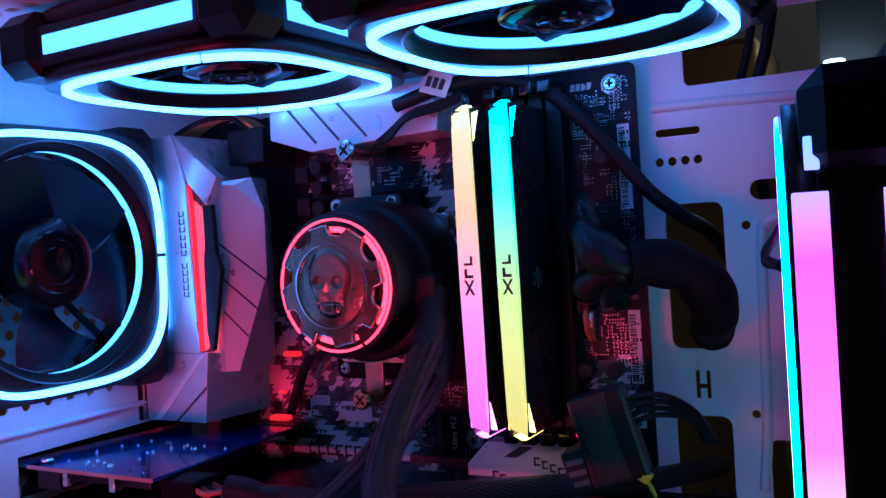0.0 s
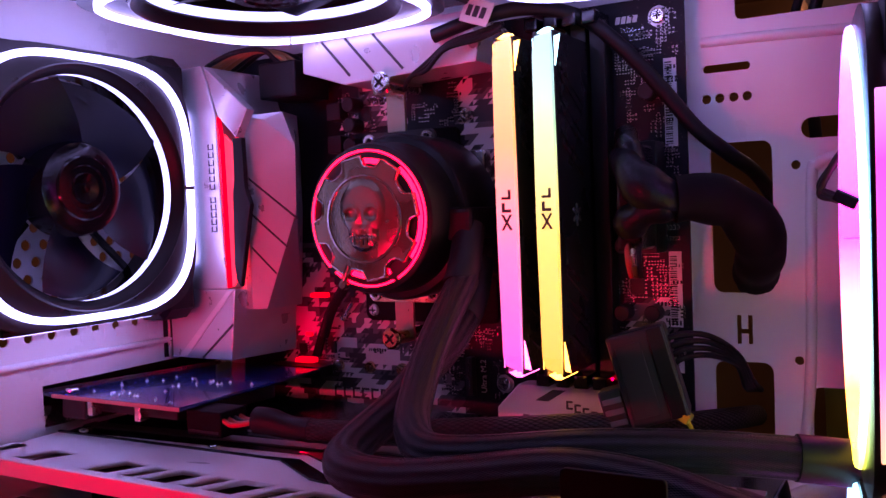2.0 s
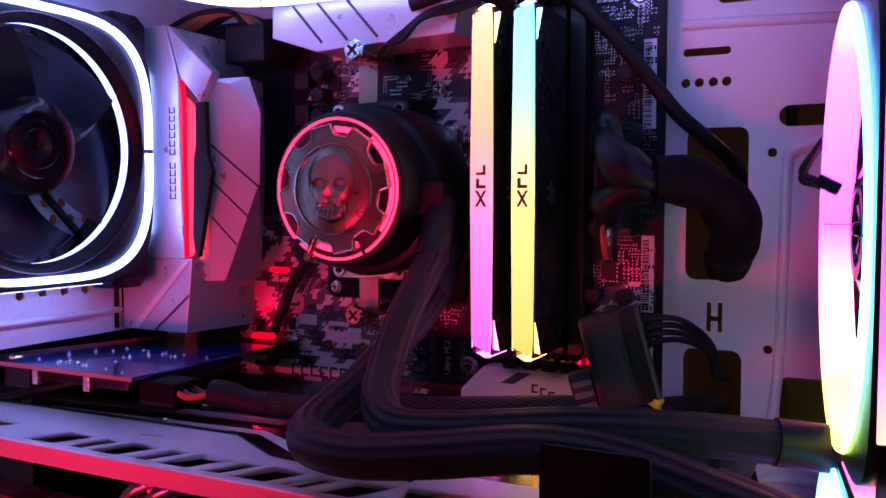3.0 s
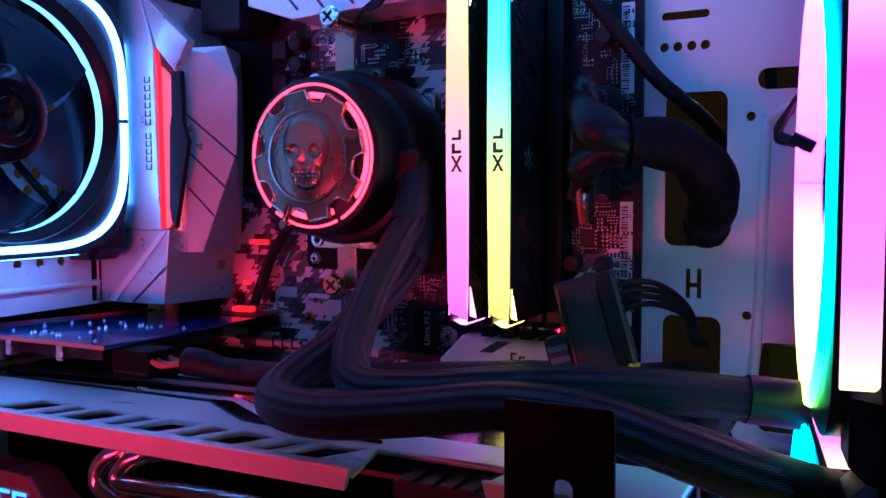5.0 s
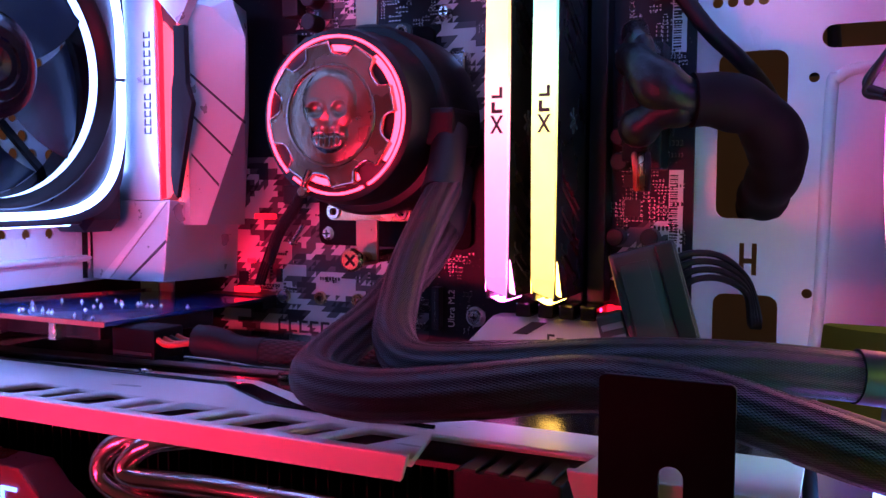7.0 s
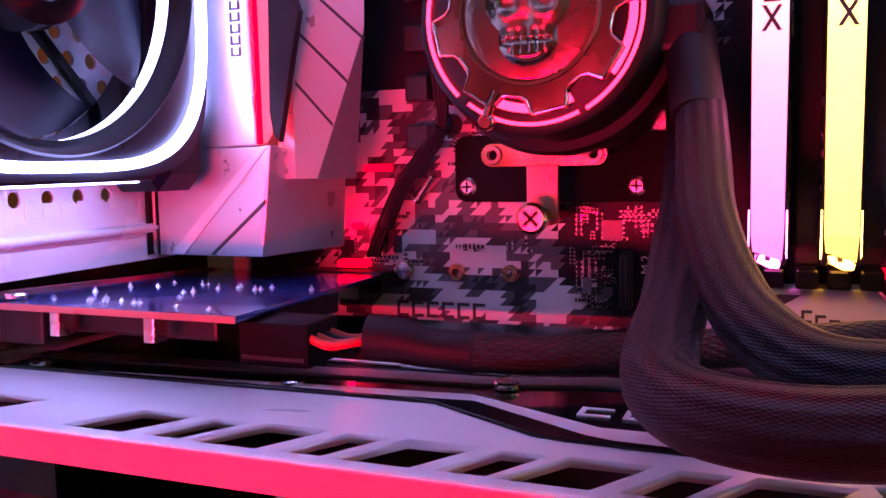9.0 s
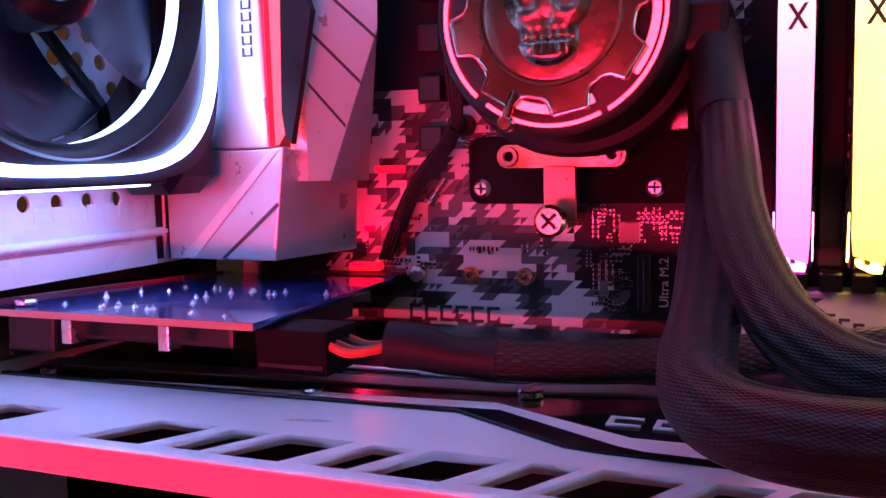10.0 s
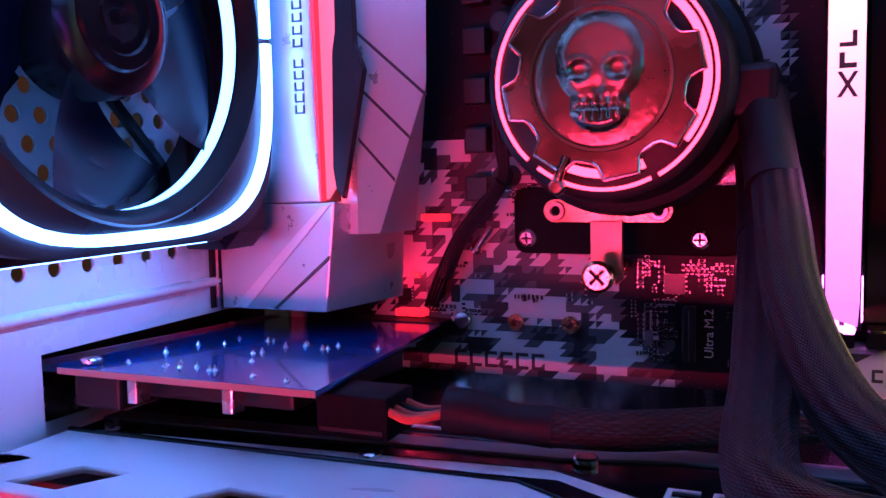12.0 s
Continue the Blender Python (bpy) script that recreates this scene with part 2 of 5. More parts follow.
def lacquer(name):
    """Black circuit board lacquer: faint copper traces and small round vias under a satin coat."""
    m, N, L, p = principled(name)
    tc = N.new("ShaderNodeTexCoord")
    wave = N.new("ShaderNodeTexBrick")
    wave.inputs["Scale"].default_value = 260
    wave.inputs["Mortar Size"].default_value = 0.03
    L.new(tc.outputs["Object"], wave.inputs["Vector"])
    vias = N.new("ShaderNodeTexVoronoi")
    vias.inputs["Scale"].default_value = 420
    L.new(tc.outputs["Object"], vias.inputs["Vector"])
    dot = N.new("ShaderNodeMapRange")
    dot.inputs[1].default_value, dot.inputs[2].default_value = 0.10, 0.14
    dot.inputs[3].default_value, dot.inputs[4].default_value = 1.0, 0.0
    L.new(vias.outputs["Distance"], dot.inputs[0])
    mix = N.new("ShaderNodeMix")
    mix.data_type = "RGBA"
    mix.inputs[6].default_value, mix.inputs[7].default_value = (0.010, 0.010, 0.014, 1), (0.050, 0.044, 0.040, 1)
    L.new(dot.outputs[0], mix.inputs[0])
    b = N.new("ShaderNodeBump")
    b.inputs["Strength"].default_value, b.inputs["Distance"].default_value = 0.25, 0.0002
    L.new(wave.outputs["Fac"], b.inputs["Height"])
    L.new(b.outputs[0], p.inputs["Normal"])
    L.new(mix.outputs[2], p.inputs["Base Color"])
    p.inputs["Roughness"].default_value = 0.45
    p.inputs["Specular IOR Level"].default_value = 0.2
    return m


WHITE_STEEL = surface("white_steel", (0.78, 0.78, 0.80), 0.34, 0, 300, 0.04, 0.03, 0.3)
SILVER = surface("satin_silver", (0.62, 0.62, 0.65), 0.34, 0.55, 1500, 0.06, 0.05, 0.25)
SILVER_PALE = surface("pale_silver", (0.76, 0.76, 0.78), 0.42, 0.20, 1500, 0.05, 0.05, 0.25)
SILVER_DARK = surface("groove_grey", (0.06, 0.06, 0.07), 0.5, 0.3)
GPU_SILVER = surface("backplate_silver", (0.80, 0.79, 0.80), 0.36, 0.12, 1800, 0.06, 0.06, 0.3, stretch=(0.3, 1, 1))
BLACK = surface("black_plastic", (0.006, 0.006, 0.007), 0.40, 0, 900, 0.3, 0.1, 0.3, spec=0.3)
BLACK_GLOSS = surface("black_gloss", (0.006, 0.006, 0.008), 0.16, 0, 500, 0.2, 0.02, 0.4, spec=0.35)
BLACK_MATT = surface("black_matt", (0.004, 0.004, 0.005), 0.7, 0, 900, 0.3, 0.2, 0.2, spec=0.12)
PLUG_BLACK = surface("plug_plastic", (0.019, 0.020, 0.020), 0.48, 0, 700, 0.2, 0.1, 0.3)
FAN_BLACK = surface("fan_frame_plastic", (0.014, 0.011, 0.014), 0.34, 0, 700, 0.2, 0.05, 0.3)
RAM_BLACK = surface("ram_anodised", (0.05, 0.045, 0.05), 0.30, 0.7, 900, 0.2, 0.06, 0.3)
STEEL = surface("bright_steel", (0.72, 0.70, 0.66), 0.22, 1.0, 1200, 0.1, 0.1, 0.5)
BRASS = surface("nickel_brass", (0.70, 0.58, 0.32), 0.25, 1.0, 900, 0.15, 0.1, 0.5)
TONGUE = surface("dull_spring_steel", (0.34, 0.27, 0.19), 0.34, 1.0, 900, 0.15, 0.1, 0.5)
COPPER = surface("heatpipe_nickel", (0.60, 0.52, 0.48), 0.20, 1.0, 700, 0.15, 0.06, 0.5)
EMBLEM = surface("cast_emblem", (0.24, 0.185, 0.13), 0.33, 1.0, 520, 0.25, 0.35, 0.5)
EMBLEM_EDGE = surface("polished_emblem_edge", (0.55, 0.46, 0.40), 0.22, 1.0, 700, 0.15, 0.1, 0.4)
SHROUD_RED = surface("shroud_red", (0.20, 0.035, 0.04), 0.38, 0, 600, 0.15, 0.08, 0.3)
DARK_RED = surface("dark_red_board", (0.09, 0.03, 0.03), 0.5)
CHIP = surface("chip_black", (0.012, 0.012, 0.014), 0.45, 0, 1500, 0.2, 0.1, spec=0.35)
CHIP_GREY = surface("chip_grey", (0.16, 0.16, 0.17), 0.4, 0.3)
SOLDER = surface("solder_tin", (0.62, 0.60, 0.58), 0.28, 0.9)
TRACE = surface("silkscreen_white", (0.66, 0.64, 0.62), 0.6)
GREY_INK = surface("ink_grey", (0.035, 0.035, 0.04), 0.5)
BLUE_PCB = surface("blue_pcb", (0.006, 0.035, 0.17), 0.16, 0, 260, 0.25, 0.03, 0.3, coat=0.4)
PCB_EDGE = surface("pcb_edge", (0.32, 0.24, 0.20), 0.6)
COPPER_WIRE = surface("copper_wire", (0.62, 0.30, 0.12), 0.35, 0.6)
RED_WIRE = surface("red_wire", (0.55, 0.06, 0.03), 0.4)
YELLOW = surface("yellow_tie", (0.55, 0.60, 0.02), 0.4)
TAG = surface("paper_tag", (0.70, 0.68, 0.62), 0.6)
LABEL_WHITE = surface("label_paper", (0.62, 0.62, 0.64), 0.55)
CARDBOARD = surface("cardboard", (0.30, 0.16, 0.055), 0.8, 0, 240, 0.2, 0.2)
DARK_CARD = surface("dark_carton", (0.035, 0.034, 0.032), 0.6, 0, 240, 0.2, 0.1)
PLASTER = surface("plaster", (0.46, 0.42, 0.36), 0.85, 0, 60, 0.08, 0.2)
WOOD = surface("desk_wood", (0.12, 0.07, 0.04), 0.5, 0, 60, 0.3, 0.1, 0.2, stretch=(0.1, 1, 1))
GREEN_PLASTIC = surface("green_plastic", (0.34, 0.42, 0.06), 0.4)
SLEEVE = braid("tube_sleeve", (0.012, 0.010, 0.019), 64, 0.0014, 0.38, 12)
SLEEVE_FINE = braid("cable_sleeve", (0.020, 0.017, 0.019), 18, 0.0034, 0.5)
SHRINK = surface("heat_shrink", (0.007, 0.007, 0.009), 0.55, 0, 400, 0.2, 0.25, 0.3, spec=0.22)
TAPE = surface("black_tape", (0.005, 0.005, 0.007), 0.30, 0, 300, 0.3, 1.0, 0.5, spec=0.25)
PCB = lacquer("board_lacquer")
PRINT_LIGHT = surface("camouflage_light_ink", (0.62, 0.59, 0.61), 0.45, 0, 900, 0.06, 0.04)
PRINT_GREY = surface("camouflage_grey_ink", (0.085, 0.080, 0.090), 0.42, 0, 900, 0.10, 0.04)
PRINT_DARK = surface("camouflage_dark_ink", (0.016, 0.015, 0.020), 0.42, 0, 900, 0.15, 0.04)

LED_WHITE = glow("white_led_diffuser", (0.24, 0.44, 1.0), W_RING)
LED_WHITE_SOFT = glow("white_led_inner", (0.24, 0.46, 1.0), W_RING * 0.4)
LED_WHITE_SIDE = glow("white_led_side", (0.24, 0.44, 1.0), W_RING * 0.95)
LED_WHITE_BAND = glow("white_led_band", (0.24, 0.44, 1.0), W_RING * 0.33)
LED_WHITE_DIM = glow("white_led_rear", (0.24, 0.40, 1.0), W_RING * 0.10)
LED_RED = glow("red_led_diffuser", (1.0, 0.026, 0.042), 6.0)
# for red diodes, and for the recess wall that only catches red light
RED_GLOW_SOFT = glow("soft_red_glow", (1.0, 0.008, 0.016), 1.0)
LED_RED_STRIP = glow("red_led_strip", (1.0, 0.055, 0.075), 1.7)
LED_BLUE = glow("blue_led_window", (0.10, 0.28, 1.0), 3.0)
RAINBOW = ramp_glow("rainbow_led_diffuser", [(0.0, (1, 0.05, 0.50)), (0.16, (1.0, 0.42, 0.04)), (0.32, (0.22, 0.80, 0.05)), (0.5, (0.02, 0.60, 0.80)),
                                            (0.66, (0.06, 0.36, 1.0)), (0.82, (0.52, 0.10, 1.0)), (1.0, (1, 0.05, 0.50))], RGB_RING, 0, 1, turn=True)
RAINBOW_SIDE = ramp_glow("rainbow_led_side", [(0.0, (0.9, 0.75, 0.12)), (0.3, (1.0, 0.16, 0.50)), (0.7, (0.95, 0.10, 0.72)), (1.0, (0.25, 0.55, 1.0))], RGB_RING * 0.30, -0.05, 0.05, axis=1)
RAM_STOPS_A = [(0.0, (1.0, 0.13, 0.58)), (0.35, (1.0, 0.22, 0.42)), (0.7, (1.0, 0.45, 0.09)), (1.0, (0.85, 0.62, 0.08))]
RAM_STOPS_B = [(0.0, (1.0, 0.58, 0.06)), (0.4, (0.72, 0.74, 0.08)), (0.75, (0.14, 0.82, 0.36)), (1.0, (0.05, 0.66, 0.70))]
RAM_GLOW_A = ramp_glow("ram_light_warm", RAM_STOPS_A, RAM_POWER, -0.06, 0.06)
RAM_GLOW_B = ramp_glow("ram_light_cool", RAM_STOPS_B, RAM_POWER, -0.06, 0.06)
RAM_TIP_A = ramp_glow("ram_tip_warm", RAM_STOPS_A, RAM_POWER * 4.5, -0.06, 0.06)
RAM_TIP_B = ramp_glow("ram_tip_cool", RAM_STOPS_B, RAM_POWER * 4.5, -0.06, 0.06)

SMOKE, N_, L_, P_ = principled("smoked_blade")
P_.inputs["Base Color"].default_value = (0.006, 0.008, 0.030, 1)
P_.inputs["Roughness"].default_value = 0.30


# ---------------------------------------------------------------- the room round the case
def room():
    f = part("floor", box(-0.85, 1.00, -0.85, 0.72, -0.80, -0.74), WOOD)
    tagged(f, "dark wooden floor of the dim room", "floor", kind="structure")
    for name, b in (("wall_north", (-0.85, 1.00, 0.72, 0.78)), ("wall_south", (-0.85, 1.00, -0.91, -0.85)), ("wall_west", (-0.91, -0.85, -0.85, 0.72)), ("wall_east", (1.00, 1.06, -0.85, 0.72))):
        w = part(name, box(b[0], b[1], b[2], b[3], -0.74, 1.10), PLASTER)
        tagged(w, "plain beige plaster wall in half light", "wall", kind="structure")
    c = part("ceiling", box(-0.91, 1.06, -0.91, 0.78, 1.10, 1.15), PLASTER)
    tagged(c, "plain plaster ceiling", "ceiling", kind="structure")
    d = thing("desk", (0, 0.2, -0.74), "dark wooden desk under the open computer case", "desk")
    part("desktop", box(-0.70, 0.80, -0.52, 0.66, -0.04, -0.003, 0.004), WOOD, d)
    for x in (-0.64, 0.74):
        for y in (-0.46, 0.60):
            part("leg", box(x - 0.03, x + 0.03, y - 0.03, y + 0.03, -0.74, -0.041, 0.003), WOOD, d)
    # boxes that stand behind the case
    for x0, x1, y0, y1, z1, mat, lab in ((0.04, 0.21, 0.17, 0.29, 0.385, CARDBOARD, "brown cardboard box standing behind the case"),
                                         (-0.06, 0.120, 0.31, 0.42, 0.466, CARDBOARD, "tall brown cardboard box behind the case"),
                                         (0.157, 0.330, 0.345, 0.45, 0.590, DARK_CARD, "tall dark grey printed carton behind the case"),
                                         (-0.62, -0.30, -0.30, 0.10, 0.46, CARDBOARD, "large cardboard box beside the back of the case")):
        bx = thing("cardboard_box", ((x0 + x1) / 2, (y0 + y1) / 2, 0), lab, "box", "boxes behind the case")
        part("body", box(x0, x1, y0, y1, -0.002, z1, 0.002), mat, bx)
        part("flap", box(x0 + 0.002, x1 - 0.002, y0 + 0.004, (y0 + y1) / 2 - 0.001, z1 + 0.0005, z1 + 0.004, 0.001), mat, bx)
        part("flap", box(x0 + 0.002, x1 - 0.002, (y0 + y1) / 2 + 0.001, y1 - 0.004, z1 + 0.0005, z1 + 0.004, 0.001), mat, bx)
    g = thing("plastic_tub", (0.19, 0.07, 0), "yellow-green plastic tub seen through the tray", "tub")
    part("body", lathe([(0, -0.002), (0.026, -0.002), (0.030, 0.240), (0.032, 0.246), (0.028, 0.248), (0.024, 0.01), (0, 0.01)], 32, m=Matrix.Translation((0.19, 0.07, 0))), GREEN_PLASTIC, g, smooth=True)
    # a bare bulb lamp behind, whose glare shows over the tray
    lamp = thing("desk_lamp", (0.170, 0.31, 0), "small desk lamp with a lit white bulb", "lamp")
    part("base", cyl((0.170, 0.31, -0.002), "z", 0.018, 0.012, 32, 0.003), BLACK, lamp, smooth=True)
    part("pole", cyl((0.170, 0.31, 0.010), "z", 0.005, 0.385, 16), BLACK, lamp, smooth=True)
    part("socket", cyl((0.170, 0.31, 0.395), "z", 0.010, 0.022, 20, 0.002), WHITE_STEEL, lamp, smooth=True)
    part("bulb", lathe([(0, 0.0), (0.009, 0.001), (0.013, 0.012), (0.012, 0.021), (0.006, 0.027), (0, 0.028)], 24, m=Matrix.Translation((0.170, 0.31, 0.4172))), glow("bulb_glass", (1.0, 0.93, 0.80), 14.0), lamp, smooth=True)


room()


# ---------------------------------------------------------------- the case
RX = -0.1212      # inner face of the rear panel
TY = 0.0100       # front face of the motherboard tray
TOPZ = 0.4325     # underside of the roof


def case_shell():
    slot = lambda x0, x1, z, h: rounded(x0, x1, z - h / 2, z + h / 2, h / 2 - 1e-5, 6)
    holes = [slot(0.1243, 0.1427, 0.3782, 0.0032), slot(0.1606, 0.186, 0.3520, 0.0080)]
    holes += [circle(x, 0.3663, 0.0019) for x in (0.1255, 0.1307, 0.1361, 0.1412)]
    holes += [circle(0.1585, 0.3382, 0.0018), circle(0.1583, 0.2624, 0.0018), circle(0.1566, 0.2016, 0.0018)]
    holes += [rounded(0.1264, 0.1500, 0.2886, 0.3485, 0.004), rounded(0.1262, 0.1488, 0.2120, 0.2610, 0.004)]
    holes += [[(0.1351, 0.2680), (0.1369, 0.2680), (0.1369, 0.2722), (0.1394, 0.2722), (0.1394, 0.2680), (0.1412, 0.2680), (0.1412, 0.2797), (0.1394, 0.2797),
               (0.1394, 0.2742), (0.1369, 0.2742), (0.1369, 0.2797), (0.1351, 0.2797)]]
    holes += [rounded(0.1630, 0.1860, 0.2180, 0.2525, 0.003), rounded(0.1372, 0.2120, 0.3962, 0.4220, 0.003)]
    tray = part("wall_back", plate([(-0.130, 0.03), (0.262, 0.03), (0.262, 0.436), (-0.130, 0.436)], holes, 0.0012, Matrix.Translation((0, TY + 0.0006, 0)) @ FLAT), WHITE_STEEL)
    tagged(tray, "white painted steel motherboard tray with cable cut-outs", "case wall", kind="structure")
    # pressed ribs of the tray
    for pts in ([(0.160, 0.232), (0.1625, 0.262), (0.1640, 0.330), (0.1665, 0.338), (0.176, 0.341), (0.205, 0.341)],
                [(0.124, 0.389), (0.150, 0.3885), (0.190, 0.3870), (0.235, 0.3865)], [(0.150, 0.205), (0.160, 0.212), (0.176, 0.2125), (0.21, 0.2125)]):
        part("rib", tube([(x, TY + 0.0004, z) for x, z in pts], 0.0022, 10, 8, 1), WHITE_STEEL, tray, smooth=True)
    # rear panel with the fan's hole grille
    hs = []
    for i in range(-8, 9):
        for j in range(-8, 9):
            y, z = -0.1110 + i * 0.0084 + (0.0042 if j % 2 else 0), 0.3402 + j * 0.0072
            if (y + 0.1110) ** 2 + (z - 0.3402) ** 2 < 0.0550 ** 2 and z > 0.2850:
                hs.append(circle(y, z, 0.0023, 12))
    hs += [circle(-0.0700 - 0.0110 * i, 0.2800, 0.0022, 12) for i in range(8)]
    rot = Matrix(((0, 0, 1, 0), (1, 0, 0, 0), (0, 1, 0, 0), (0, 0, 0, 1)))
    rear = part("wall_rear", plate([(-0.215, 0.2665), (0.0098, 0.2665), (0.0098, 0.436), (-0.215, 0.436)], hs, 0.0012, Matrix.Translation((RX - 0.0006, 0, 0)) @ rot), WHITE_STEEL)
    tagged(rear, "white steel rear panel with a round-hole fan grille", "case wall", kind="structure")
    low = part("wall_rear_low", plate([(-0.215, 0.03), (0.0098, 0.03), (0.0098, 0.2664), (-0.215, 0.2664)], [[(-0.1200, 0.14), (-0.0080, 0.14), (-0.0080, 0.2590), (-0.1200, 0.2590)]], 0.0012, Matrix.Translation((RX - 0.0006, 0, 0)) @ rot), WHITE_STEEL)
    part("slot_fold", box(RX - 0.0120, RX - 0.0013, -0.1212, -0.1200, 0.14, 0.2590, 0.0003), WHITE_STEEL, low)
    # black sheet added behind the opening to stand for its deep shadow
    part("slot_shadow_sheet", box(RX - 0.0150, RX - 0.0121, -0.1215, -0.0080, 0.13, 0.2640), BLACK, low)
    tagged(low, "white steel lower rear panel beside the expansion slots", "case wall", kind="structure")
    for z in (0.2690, 0.2850):
        part("rib", tube([(RX, -0.205, z), (RX, -0.12, z), (RX, -0.030, z), (RX, -0.022, z + (0.002 if z < 0.28 else -0.002))], 0.0016, 10, 8), WHITE_STEEL, rear, smooth=True)
    part("rib", tube([(RX, -0.022, 0.270), (RX, -0.020, 0.277), (RX, -0.022, 0.284)], 0.0016, 10, 8), WHITE_STEEL, rear, smooth=True)
    # worn pressed lettering that cannot be read
    bm = None
    for i in range(9):
        y = -0.100 + i * 0.0062
        bm = box(RX - 0.0002, RX + 0.00018, y, y + 0.0042, 0.2747, 0.2788, 0.0001, bm)
    part("pressed_bars", bm, WHITE_STEEL, rear)
    roof_holes = []
    for i in range(26):
        for j in range(9):
            roof_holes.append(rounded(-0.085 + i * 0.0105, -0.0785 + i * 0.0105, -0.160 + j * 0.015, -0.1555 + j * 0.015, 0.002, 3))
    roof = part("roof", plate([(-0.130, -0.215), (0.262, -0.215), (0.262, 0.0098), (-0.130, 0.0098)], roof_holes, 0.0012, Matrix.Translation((0, 0, TOPZ + 0.0040))), WHITE_STEEL)
    tagged(roof, "white steel case roof with rows of vent slots", "case roof", kind="structure")
    rail = part("trim", box(-0.130, 0.262, -0.2165, -0.2152, 0.427, 0.4364, 0.0004), WHITE_STEEL)
    tagged(rail, "white folded edge of the case roof", "trim", kind="structure")
    base = part("case_floor", box(-0.130, 0.262, -0.215, 0.0098, 0.02, 0.0299), WHITE_STEEL)
    tagged(base, "white steel floor of the case", "case floor", kind="structure")
    foot = part("case_base", box(-0.125, 0.257, -0.21, 0.005, -0.003, 0.0199, 0.003), BLACK)
    tagged(foot, "black plastic base under the case", "case base", kind="structure")


case_shell()


# ---------------------------------------------------------------- fans
def square_loop(h, k, n=96):
    """A squarish loop of half width h; k sets how square its corners are."""
    out = []
    for i in range(n):
        a = 2 * math.pi * i / n
        c, s = math.cos(a), math.sin(a)
        r = h / (abs(c) ** k + abs(s) ** k) ** (1 / k)
        out.append((r * c, r * s))
    return out


def strip_loop(loop, width, z0, z1, i0, i1, bm=None):
    """A strip of rectangular section laid on part of a loop (inner edge inset by width)."""
    tmp = bmesh.new()
    rows = []
    for i in range(i0, i1 + 1):
        x, y = loop[i % len(loop)]
        f = 1 - width / math.hypot(x, y)
        rows.append([tmp.verts.new(q) for q in ((x, y, z0), (x, y, z1), (x * f, y * f, z1), (x * f, y * f, z0))])
    for a, b in zip(rows, rows[1:]):
        for j in range(4):
            tmp.faces.new((a[j], b[j], b[(j + 1) % 4], a[(j + 1) % 4]))
    tmp.faces.new(rows[0])
    tmp.faces.new(rows[-1][::-1])
    return join(bm, tmp)


